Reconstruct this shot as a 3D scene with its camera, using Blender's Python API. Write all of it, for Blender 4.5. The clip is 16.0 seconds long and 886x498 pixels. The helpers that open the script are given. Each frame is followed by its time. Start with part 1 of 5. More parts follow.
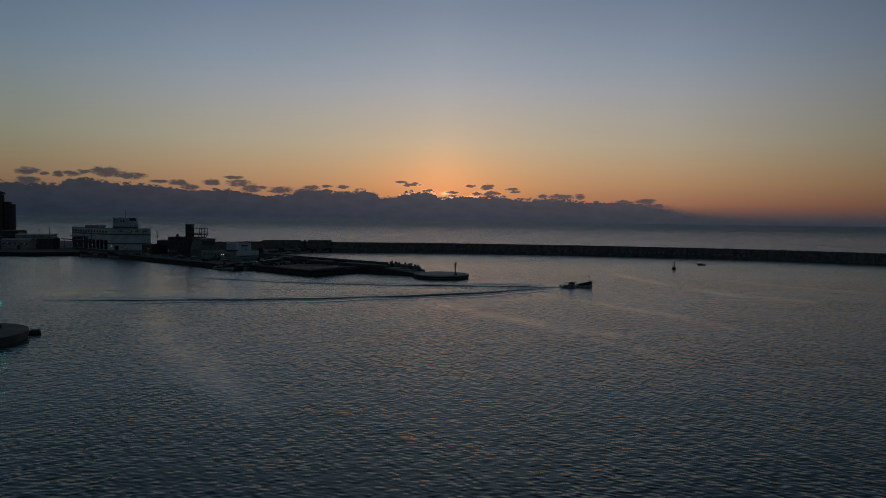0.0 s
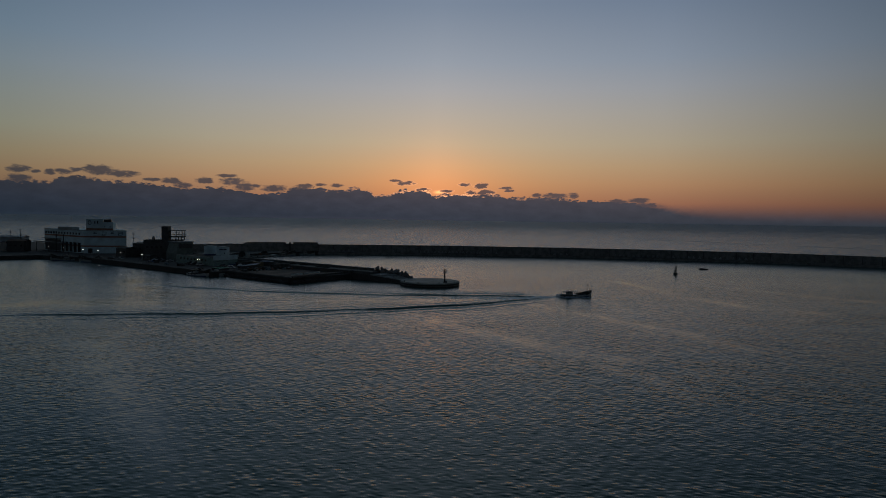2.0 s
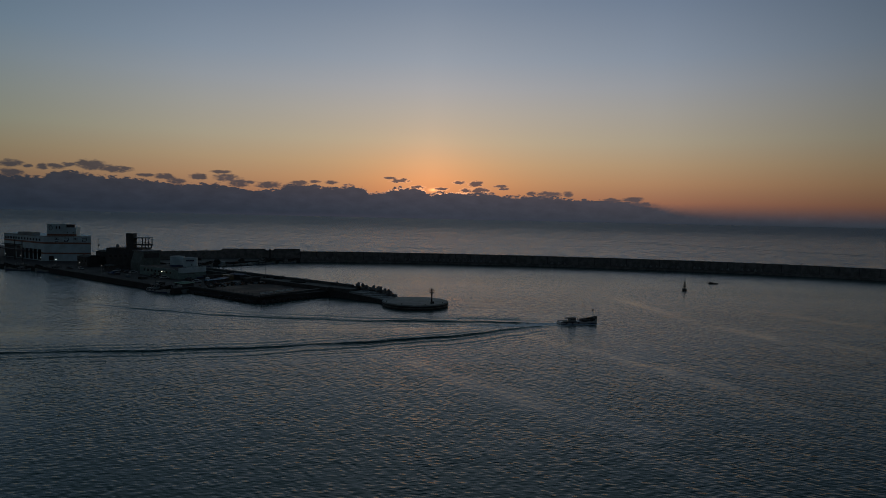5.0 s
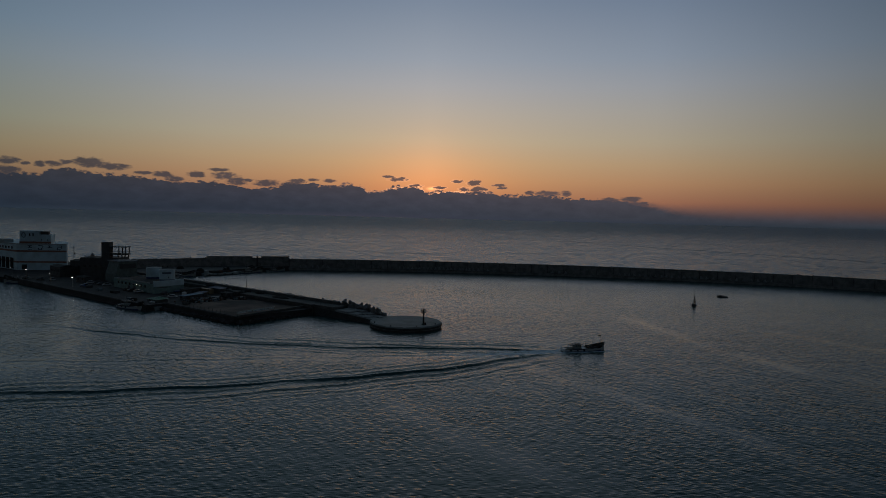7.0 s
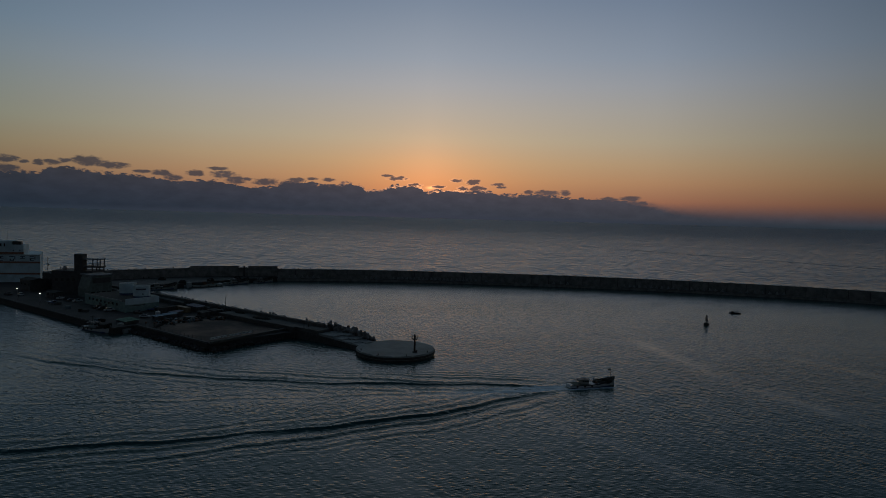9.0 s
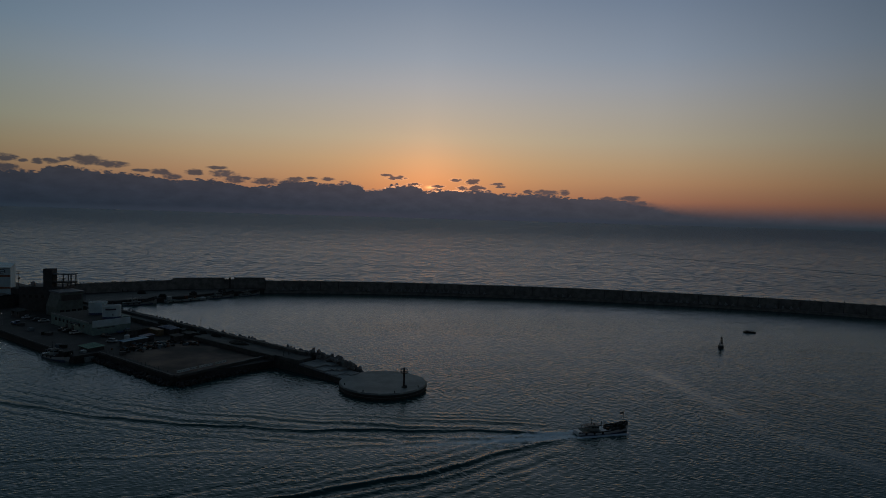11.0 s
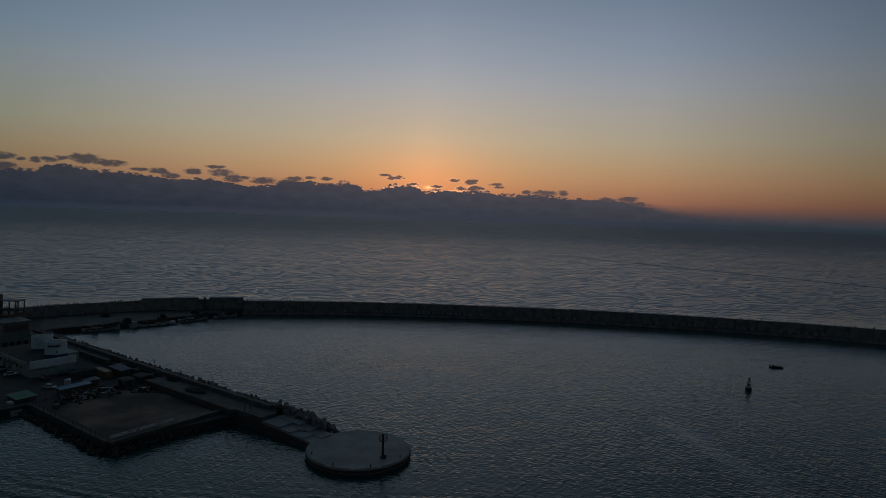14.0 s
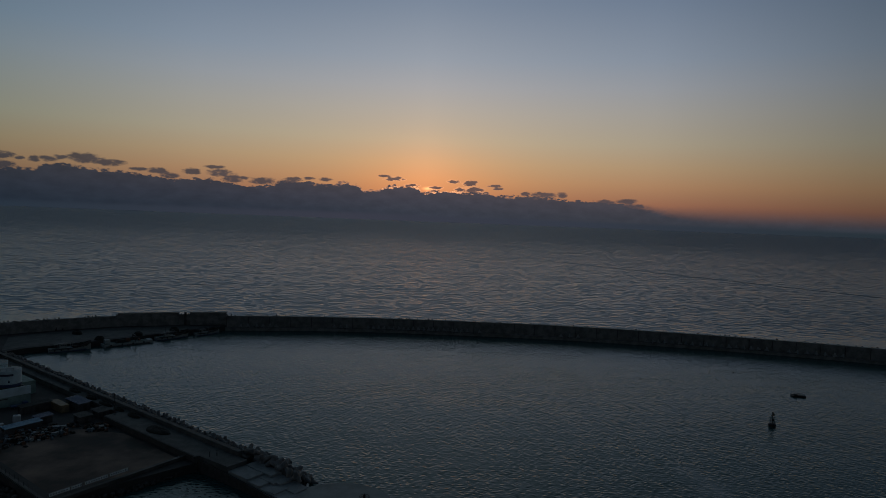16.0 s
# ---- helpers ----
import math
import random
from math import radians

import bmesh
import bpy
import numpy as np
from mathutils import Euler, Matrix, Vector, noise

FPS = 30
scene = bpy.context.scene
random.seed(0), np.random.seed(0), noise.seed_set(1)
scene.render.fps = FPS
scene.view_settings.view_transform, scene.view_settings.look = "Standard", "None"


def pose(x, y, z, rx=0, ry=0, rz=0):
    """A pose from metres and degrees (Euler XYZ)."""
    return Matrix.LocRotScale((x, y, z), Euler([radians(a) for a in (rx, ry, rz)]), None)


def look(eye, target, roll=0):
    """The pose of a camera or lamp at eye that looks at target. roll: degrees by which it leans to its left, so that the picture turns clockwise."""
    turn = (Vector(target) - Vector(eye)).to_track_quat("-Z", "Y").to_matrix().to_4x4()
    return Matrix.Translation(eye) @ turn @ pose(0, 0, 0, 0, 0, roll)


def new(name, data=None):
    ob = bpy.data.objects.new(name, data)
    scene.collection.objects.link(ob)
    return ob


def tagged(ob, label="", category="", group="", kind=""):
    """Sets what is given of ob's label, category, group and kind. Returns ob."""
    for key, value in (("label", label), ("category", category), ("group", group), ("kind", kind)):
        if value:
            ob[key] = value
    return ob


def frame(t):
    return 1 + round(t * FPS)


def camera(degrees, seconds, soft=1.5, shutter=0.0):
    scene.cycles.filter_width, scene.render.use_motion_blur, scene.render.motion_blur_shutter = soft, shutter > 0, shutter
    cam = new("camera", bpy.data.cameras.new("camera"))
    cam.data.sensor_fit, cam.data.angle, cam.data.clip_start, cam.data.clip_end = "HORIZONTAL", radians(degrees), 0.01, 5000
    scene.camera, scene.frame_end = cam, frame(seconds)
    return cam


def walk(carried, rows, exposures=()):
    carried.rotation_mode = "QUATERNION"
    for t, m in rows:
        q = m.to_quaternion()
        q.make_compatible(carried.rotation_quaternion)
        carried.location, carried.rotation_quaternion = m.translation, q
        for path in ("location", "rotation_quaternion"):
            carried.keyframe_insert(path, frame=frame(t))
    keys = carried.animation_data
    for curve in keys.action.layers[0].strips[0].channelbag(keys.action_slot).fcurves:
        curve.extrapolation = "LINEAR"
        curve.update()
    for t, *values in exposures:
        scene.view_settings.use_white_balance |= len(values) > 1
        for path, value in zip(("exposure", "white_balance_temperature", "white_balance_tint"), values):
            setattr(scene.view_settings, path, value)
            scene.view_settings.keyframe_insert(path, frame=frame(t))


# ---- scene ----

PATH = [
    (0, (-9.60, 10.29, 30.45), (-9.328, 110.161, 25.425), 0.78),
    (1, (-8.25, 20.53, 31.36), (-7.472, 120.395, 26.246), 0.78),
    (2, (-7.08, 30.90, 32.72), (-5.845, 130.760, 27.501), 0.86),
    (3, (-5.99, 41.38, 34.49), (-4.375, 141.229, 29.161), 0.99),
    (4, (-4.92, 51.95, 36.63), (-3.007, 151.786, 31.187), 1.12),
    (5, (-3.85, 62.60, 39.09), (-1.699, 162.420, 33.534), 1.26),
    (6, (-2.75, 73.31, 41.80), (-0.420, 173.127, 36.151), 1.37),
    (7, (-1.61, 84.10, 44.72), (0.850, 183.906, 38.985), 1.46),
    (8, (-0.43, 94.96, 47.79), (2.123, 194.761, 41.981), 1.53),
    (9, (0.78, 105.90, 50.95), (3.401, 205.694, 45.086), 1.57),
    (10, (2.00, 116.92, 54.15), (4.684, 216.707, 48.247), 1.61),
    (11, (3.21, 128.02, 57.35), (5.962, 227.802, 51.416), 1.65),
    (12, (4.40, 139.19, 60.50), (7.226, 238.974, 54.554), 1.70),
    (13, (5.55, 150.44, 63.57), (8.462, 250.217, 57.625), 1.77),
    (14, (6.65, 161.73, 66.51), (9.655, 261.514, 60.608), 1.87),
    (15, (7.68, 173.06, 69.32), (10.793, 272.842, 63.491), 2.00),
    (16, (8.67, 184.38, 71.97), (11.864, 284.169, 66.275), 2.17),
]
cam = camera(70.4, 16.0, soft=0.85)
walk(cam, [(t, look(eye, target, roll)) for t, eye, target, roll in PATH])

# ---- light: dawn sky, sun behind a low cloud bank ----
SUN_EL, SUN_AZ = 2.2, 0.0


def lin(r, g, b):
    """Linear colour from 0-255 display values."""
    return tuple(((c / 255 + 0.055) / 1.055) ** 2.4 if c > 10 else c / 255 / 12.92 for c in (r, g, b)) + (1.0,)


class Nodes:
    """Short hand for building node trees."""

    def __init__(self, tree):
        self.tree = tree
        tree.nodes.clear()

    def add(self, kind, **values):
        n = self.tree.nodes.new(kind)
        for k, v in values.items():
            setattr(n, k, v)
        return n

    def link(self, a, b):
        self.tree.links.new(a, b)

    def put(self, socket, v):
        if isinstance(v, bpy.types.NodeSocket):
            self.link(v, socket)
        else:
            socket.default_value = v

    def math(self, op, a, b=0.0, c=0.0, clamp=False):
        n = self.add("ShaderNodeMath", operation=op, use_clamp=clamp)
        for s, v in zip(n.inputs, (a, b, c)):
            self.put(s, v)
        return n.outputs[0]

    def smooth(self, v, lo, hi, to0=0.0, to1=1.0):
        n = self.add("ShaderNodeMapRange", interpolation_type="SMOOTHSTEP")
        for s, x in zip(n.inputs, (v, lo, hi, to0, to1)):
            self.put(s, x)
        return n.outputs[0]

    def mix(self, f, a, b, blend="MIX"):
        n = self.add("ShaderNodeMix", data_type="RGBA", blend_type=blend)
        self.put(n.inputs[0], f), self.put(n.inputs[6], a), self.put(n.inputs[7], b)
        return n.outputs[2]

    def ramp(self, f, stops, interp="LINEAR"):
        n = self.add("ShaderNodeValToRGB")
        n.color_ramp.interpolation = interp
        els = n.color_ramp.elements
        while len(els) < len(stops):
            els.new(0.5)
        for e, (p, col) in zip(els, stops):
            e.position, e.color = p, col
        self.put(n.inputs[0], f)
        return n.outputs[0]

    def noise(self, vec, scale, detail=3.0, rough=0.55):
        n = self.add("ShaderNodeTexNoise")
        self.put(n.inputs["Vector"], vec)
        n.inputs["Scale"].default_value, n.inputs["Detail"].default_value = scale, detail
        n.inputs["Roughness"].default_value = rough
        return n.outputs[0]

    def comb(self, x, y, z):
        n = self.add("ShaderNodeCombineXYZ")
        for s, v in zip(n.inputs, (x, y, z)):
            self.put(s, v)
        return n.outputs[0]

    def sep(self, v):
        n = self.add("ShaderNodeSeparateXYZ")
        self.put(n.inputs[0], v)
        return n.outputs


world = bpy.data.worlds.new("dawn_sky")
scene.world = world
world.use_nodes = True
W = Nodes(world.node_tree)
way = W.add("ShaderNodeTexCoord").outputs["Generated"]
wx, wy, wz = W.sep(way)
elev = W.math("MULTIPLY", W.math("ARCSINE", wz), 180 / math.pi)
azim = W.math("MULTIPLY", W.math("ARCTAN2", wx, wy), 180 / math.pi)
# clear-sky gradient over elevation, from the warm horizon to the dim zenith
sky = W.ramp(W.math("DIVIDE", elev, 90, clamp=True), [
    (0.0, lin(140, 96, 82)), (0.013, lin(152, 102, 84)), (0.033, lin(180, 136, 102)), (0.05, lin(184, 153, 119)),
    (0.072, lin(180, 165, 141)), (0.1, lin(171, 165, 156)), (0.124, lin(160, 162, 166)), (0.15, lin(144, 154, 167)), (0.205, lin(117, 132, 152)),
    (0.29, lin(126, 139, 150)), (0.43, lin(112, 128, 139)), (0.6, lin(42, 60, 78)), (1.0, lin(24, 33, 46))])
side = W.ramp(W.math("DIVIDE", W.math("ADD", azim, 180), 360, clamp=True), [
    (0.0, (0.1, 0.13, 0.17, 1)), (0.25, (0.26, 0.32, 0.37, 1)), (0.405, (0.47, 0.58, 0.64, 1)), (0.445, (0.75, 0.81, 0.86, 1)),
    (0.5, (1, 1, 1, 1)), (0.555, (0.79, 0.82, 0.86, 1)), (0.6, (0.41, 0.46, 0.5, 1)), (0.75, (0.26, 0.32, 0.37, 1)), (1.0, (0.1, 0.13, 0.17, 1))])
high = W.ramp(W.math("DIVIDE", W.math("ADD", azim, 180), 360, clamp=True), [
    (0.0, (0.13, 0.16, 0.2, 1)), (0.2, (0.13, 0.16, 0.2, 1)), (0.4, (0.4, 0.5, 0.54, 1)), (0.45, (0.82, 0.92, 0.94, 1)),
    (0.49, (1.14, 1.18, 1.17, 1)), (0.52, (1.2, 1.22, 1.2, 1)), (0.57, (0.56, 0.63, 0.65, 1)), (0.62, (0.28, 0.33, 0.36, 1)), (0.8, (0.13, 0.16, 0.2, 1)), (1.0, (0.13, 0.16, 0.2, 1))])
side = W.mix(W.smooth(elev, 17.5, 27.0), side, high)
sky = W.mix(1.0, sky, side, "MULTIPLY")
# glow round the hidden sun
d_el = W.math("SUBTRACT", elev, SUN_EL)
r2 = W.math("ADD", W.math("POWER", W.math("DIVIDE", azim, 6.5), 2), W.math("POWER", W.math("DIVIDE", d_el, 3.6), 2))
glow = W.math("EXPONENT", W.math("MULTIPLY", r2, -1.0))
pillar = W.math("EXPONENT", W.math("MULTIPLY", W.math("ADD", W.math("POWER", W.math("DIVIDE", azim, 2.6), 2), W.math("POWER", W.math("DIVIDE", d_el, 4.2), 2)), -1.0))
sky = W.mix(1.0, sky, W.mix(glow, (0, 0, 0, 1), (0.17, 0.03, 0.0, 1)), "ADD")
sky = W.mix(1.0, sky, W.mix(pillar, (0, 0, 0, 1), (0.07, 0.025, 0.012, 1)), "ADD")
# Nishita sky of the same sun, for the tint of the whole dome
nishita = W.add("ShaderNodeTexSky", sky_type="NISHITA", sun_disc=False)
nishita.sun_elevation, nishita.sun_rotation = radians(SUN_EL), radians(SUN_AZ)
sky = W.mix(1.0, sky, W.mix(0.004, (0, 0, 0, 1), nishita.outputs[0]), "ADD")
# cloud bank: top edge as elevation over azimuth (-36 to 36 degrees), roughened by noise
flat = W.comb(azim, W.math("MULTIPLY", elev, 2.2), 0.0)
n1 = W.math("SUBTRACT", W.noise(flat, 0.6, 4.0, 0.6), 0.5)
n2 = W.math("SUBTRACT", W.noise(flat, 1.9, 4.0, 0.55), 0.5)
fc = W.add("ShaderNodeFloatCurve")
BANK = [(-33.6, 2.24), (-31.8, 2.2), (-30.6, 2.66), (-29.7, 2.78), (-28.4, 2.6), (-27.3, 2.36), (-24.8, 2.36), (-23.2, 2.1), (-21.0, 1.98), (-19.6, 2.18), (-18.2, 2.1),
        (-16.6, 1.88), (-15.4, 1.7), (-13.6, 1.84), (-12.5, 2.28), (-11.2, 2.34), (-9.4, 2.22), (-6.9, 2.34), (-6.0, 2.1), (-4.7, 1.8), (-3.7, 2.16), (-2.1, 2.32), (-0.6, 2.2),
        (0.1, 1.76), (0.7, 2.06), (2.0, 2.0), (5.0, 2.04), (6.4, 1.82), (10.9, 1.72), (13.0, 1.52), (15.8, 1.5), (17.5, 1.36), (19.6, 1.12), (22.0, 0.8)]
curve = fc.mapping.curves[0]
for a, e in BANK:
    curve.points.new((a + 36) / 72, e / 4)
curve.points[0].location, curve.points[-1].location = (0, 2.2 / 4), (1, 0.62 / 4)
for p in curve.points:
    p.handle_type = "AUTO_CLAMPED"
fc.mapping.update()
W.put(fc.inputs[1], W.math("DIVIDE", W.math("ADD", azim, 36), 72, clamp=True))
top = W.math("MULTIPLY", fc.outputs[0], 4)
ragged = W.smooth(azim, 14.0, 24.0, 1.0, 0.12)
top = W.math("ADD", top, W.math("MULTIPLY", ragged, W.math("ADD", W.math("MULTIPLY", n1, 0.5), W.math("MULTIPLY", n2, 1.05))))
depth = W.math("SUBTRACT", top, elev)
fade = W.math("MAXIMUM", W.smooth(azim, 15.0, 26.0, 0.06, 0.9), W.smooth(azim, -22.0, -32.0, 0.06, 0.12))
bank = W.smooth(depth, W.math("MULTIPLY", fade, -1.0), fade)
# loose small clouds: azimuth, elevation, half width, half height
PUFFS_LEFT = [(-33.3, 3.12, 0.8, 0.29), (-32.2, 2.97, 0.33, 0.15), (-33.3, 2.42, 0.77, 0.33), (-30.4, 3.06, 0.62, 0.22), (-31.3, 2.96, 0.4, 0.24), (-29.6, 3.23, 0.56, 0.2),
              (-27.9, 3.27, 1.3, 0.42), (-26.3, 3.05, 1.15, 0.26), (-24.1, 2.67, 0.77, 0.15), (-22.7, 2.62, 0.75, 0.26), (-21.8, 2.29, 0.71, 0.26), (-20.1, 2.71, 0.74, 0.27),
              (-18.2, 3.19, 0.75, 0.17), (-17.8, 2.73, 1.1, 0.34), (-16.8, 2.31, 0.93, 0.35), (-15.9, 2.4, 0.43, 0.18), (-14.3, 2.2, 1.12, 0.31)]
PUFFS_SUN = [(-12.3, 2.15, 0.88, 0.28), (-11.7, 2.5, 0.75, 0.2), (-10.4, 2.66, 0.49, 0.14), (-8.9, 2.62, 0.56, 0.18), (-2.8, 2.93, 0.95, 0.24), (-3.7, 3.13, 0.6, 0.14),
             (-1.2, 2.37, 0.69, 0.18), (0.9, 2.26, 0.74, 0.15), (2.6, 2.9, 0.6, 0.18), (4.1, 2.81, 0.66, 0.29), (3.2, 2.19, 0.55, 0.23), (4.5, 2.2, 0.91, 0.27), (6.3, 2.57, 0.66, 0.2),
             (6.6, 2.37, 0.57, 0.12), (9.1, 1.99, 0.45, 0.2), (10.8, 1.96, 1.2, 0.28), (12.3, 2.0, 0.46, 0.26), (16.2, 1.49, 0.74, 0.24), (18.0, 1.58, 0.87, 0.22), (18.5, 1.2, 1.03, 0.23)]
puffs = 0.0
wob = W.math("ADD", W.math("MULTIPLY", n1, 1.0), W.math("MULTIPLY", n2, 2.0))
for a, e, w, h in PUFFS_LEFT + PUFFS_SUN:
    q = W.math("ADD", W.math("POWER", W.math("DIVIDE", W.math("SUBTRACT", azim, a), w * 1.25), 2),
               W.math("POWER", W.math("DIVIDE", W.math("SUBTRACT", elev, e), h * 1.2), 2))
    puffs = W.math("MAXIMUM", puffs, W.math("SUBTRACT", 1.0, W.math("ADD", q, wob)))
puff_mask = W.smooth(puffs, 0.0, 0.85)
cover = W.math("MAXIMUM", bank, W.math("MULTIPLY", puff_mask, 0.9))
# backlit rims close to the sun
near = W.math("EXPONENT", W.math("MULTIPLY", W.math("ADD", W.math("POWER", W.math("DIVIDE", azim, 5.5), 2), W.math("POWER", W.math("DIVIDE", d_el, 1.4), 2)), -1.0))
rim_b = W.math("MULTIPLY", W.smooth(depth, -0.05, 0.03), W.smooth(depth, 0.2, 0.03))
rim_p = W.math("MULTIPLY", W.smooth(puffs, 0.0, 0.2), W.smooth(puffs, 0.7, 0.25))
rim = W.math("MULTIPLY", W.math("MAXIMUM", W.math("MULTIPLY", rim_b, W.smooth(W.noise(flat, 1.1, 2.0), 0.4, 0.62)), W.math("MULTIPLY", rim_p, W.math("SUBTRACT", 1.0, bank))), W.math("MULTIPLY", near, 1.5), clamp=True)
cloud = W.ramp(W.math("DIVIDE", elev, 3.4, clamp=True), [(0.0, lin(56, 60, 71)), (0.3, lin(65, 65, 75)), (0.7, lin(77, 71, 77)), (1.0, lin(86, 76, 79))])
cloud = W.mix(1.0, cloud, W.ramp(W.math("DIVIDE", W.math("ADD", azim, 36), 72, clamp=True),
                                 [(0.0, (0.42, 0.56, 0.63, 1)), (0.3, (0.74, 0.8, 0.84, 1)), (0.5, (1, 1, 1, 1)), (0.75, (1.08, 1.02, 0.96, 1)), (1.0, (0.95, 0.95, 0.9, 1))]), "MULTIPLY")
cloud = W.mix(1.0, cloud, W.ramp(W.math("ADD", n1, 0.5), [(0.3, (0.88, 0.88, 0.88, 1)), (0.7, (1.1, 1.1, 1.1, 1))]), "MULTIPLY")
cloud = W.mix(rim, cloud, (1.25, 0.56, 0.27, 1))
# the sun's edge shining through a notch of the bank
notch = W.math("EXPONENT", W.math("MULTIPLY", W.math("ADD", W.math("POWER", W.math("DIVIDE", W.math("SUBTRACT", azim, 0.2), 0.34), 2), W.math("POWER", W.math("DIVIDE", W.math("SUBTRACT", elev, 2.16), 0.13), 2)), -1.0))
sky = W.mix(cover, sky, cloud)
sky = W.mix(1.0, sky, W.mix(notch, (0, 0, 0, 1), (1.0, 0.4, 0.14, 1)), "ADD")
# below the sea's edge: the far water's own haze
sky = W.mix(W.smooth(elev, -0.05, -0.5), sky, W.ramp(W.math("DIVIDE", W.math("ADD", azim, 36), 72, clamp=True), [
    (0.0, lin(38, 50, 62)), (0.4, lin(58, 60, 72)), (0.7, lin(52, 58, 70)), (1.0, lin(40, 50, 58))]))
bg = W.add("ShaderNodeBackground")
W.link(sky, bg.inputs[0])
W.link(bg.outputs[0], W.add("ShaderNodeOutputWorld").inputs[0])

sun = new("sun", bpy.data.lights.new("sun", "SUN"))
sun.data.energy, sun.data.angle, sun.data.color = 0.003, radians(40), (1.0, 0.62, 0.35)
sun.matrix_world = look((0, 4000, 4000 * math.tan(radians(SUN_EL + 1.5))), (0, 0, 0))

# ---- materials ----


def material(name, colour, rough=0.8, metal=0.0, vary=0.25, scale=0.6, bump=0.15, fine=6.0, tint=None, wet=False, emit=None):
    """A surface with stains at a coarse and grain at a fine scale; colour is the real base colour."""
    m = bpy.data.materials.new(name)
    m.use_nodes = True
    N = Nodes(m.node_tree)
    out, p = N.add("ShaderNodeOutputMaterial"), N.add("ShaderNodeBsdfPrincipled")
    N.link(p.outputs[0], out.inputs[0])
    pos = N.add("ShaderNodeNewGeometry").outputs["Position"]
    rnd = N.add("ShaderNodeObjectInfo").outputs["Random"]
    coarse = N.noise(pos, scale, 4.0, 0.6)
    grain = N.noise(pos, fine, 4.0, 0.65)
    low = tuple(c * (1 - vary) for c in (tint or colour)) + (1,)
    high = tuple(min(1, c * (1 + vary * 0.6)) for c in colour) + (1,)
    col = N.mix(N.smooth(coarse, 0.33, 0.67), low, high)
    col = N.mix(N.math("MULTIPLY", N.smooth(grain, 0.35, 0.7), 0.35), col, tuple(c * 0.6 for c in colour) + (1,))
    col = N.mix(N.math("MULTIPLY", rnd, 0.25), col, tuple(c * 0.55 for c in colour) + (1,))
    N.link(col, p.inputs["Base Color"])
    N.link(N.smooth(grain, 0.2, 0.8, max(0.02, rough - 0.12), min(1.0, rough + 0.12)), p.inputs["Roughness"])
    p.inputs["Metallic"].default_value = metal
    if bump:
        b = N.add("ShaderNodeBump")
        b.inputs["Strength"].default_value, b.inputs["Distance"].default_value = bump, 0.05
        N.link(grain, b.inputs["Height"])
        N.link(b.outputs[0], p.inputs["Normal"])
    if emit:
        p.inputs["Emission Color"].default_value, p.inputs["Emission Strength"].default_value = emit[0], emit[1]
    return m


M_CONCRETE = material("weathered_concrete", (0.088, 0.094, 0.09), 0.85, scale=0.25, vary=0.35)
M_CONCRETE_DARK = material("wet_dark_concrete", (0.066, 0.07, 0.066), 0.7, scale=0.3, vary=0.45)
M_BREAK = material("breakwater_concrete", (0.19, 0.195, 0.185), 0.8, scale=0.3, vary=0.45)
M_SLAB = material("pale_concrete_slab", (0.27, 0.29, 0.29), 0.8, scale=0.35, vary=0.25)
M_DISC = material("pier_head_concrete", (0.25, 0.28, 0.275), 0.75, scale=0.12, vary=0.3)
M_ASPHALT = material("worn_asphalt", (0.042, 0.042, 0.042), 0.9, scale=0.12, vary=0.4)
M_DIRT = material("bare_brown_earth", (0.16, 0.112, 0.085), 0.95, scale=0.07, vary=0.5, tint=(0.05, 0.045, 0.04))
M_ROCK = material("dark_rock_and_facing", (0.05, 0.05, 0.048), 0.75, scale=0.9, vary=0.4, bump=0.4)
M_ARMOUR = material("grey_armour_concrete", (0.2, 0.2, 0.195), 0.85, scale=0.5, vary=0.4)
M_WHITE = material("weathered_white_paint", (0.5, 0.66, 0.71), 0.6, scale=0.2, vary=0.2)
M_OFFWHITE = material("grey_white_render", (0.3, 0.34, 0.34), 0.7, scale=0.25, vary=0.25)
M_ORANGE = material("orange_painted_band", (0.26, 0.12, 0.07), 0.6, vary=0.2)
M_GLASS = material("dark_window_glass", (0.02, 0.024, 0.028), 0.12, vary=0.1, bump=0.0)
M_DARKWALL = material("dark_grey_render", (0.07, 0.072, 0.072), 0.8, vary=0.35)
M_GREENWALL = material("pale_green_render", (0.2, 0.3, 0.28), 0.75, vary=0.25)
M_DULLGREEN = material("dull_grey_green_cladding", (0.12, 0.16, 0.15), 0.7, vary=0.3)
M_ROOFGREY = material("grey_blue_sheet_roof", (0.14, 0.17, 0.2), 0.55, vary=0.3)
M_ROOFDARK = material("dark_roof_felt", (0.034, 0.04, 0.038), 0.95, vary=0.35)
M_BLUE = material("blue_sheet_roof", (0.1, 0.25, 0.38), 0.5, vary=0.25)
M_NAVY = material("navy_painted_steel", (0.03, 0.06, 0.14), 0.5, vary=0.2)
M_TAN = material("tan_painted_steel", (0.18, 0.135, 0.075), 0.6, vary=0.3)
M_GREEN = material("green_sheet_roof", (0.02, 0.17, 0.1), 0.5, vary=0.25)
M_STEEL = material("dull_galvanised_steel", (0.25, 0.26, 0.27), 0.45, metal=0.8, vary=0.2, bump=0.0)
M_DARKSTEEL = material("dark_painted_steel", (0.03, 0.03, 0.032), 0.5, vary=0.3, bump=0.0)
M_RED = material("faded_red_paint", (0.022, 0.012, 0.012), 0.5, vary=0.25, bump=0.0)
M_RUST = material("rusty_steel", (0.12, 0.055, 0.03), 0.8, vary=0.4)
M_BLACK = material("black_rubber", (0.015, 0.015, 0.015), 0.8, vary=0.2)
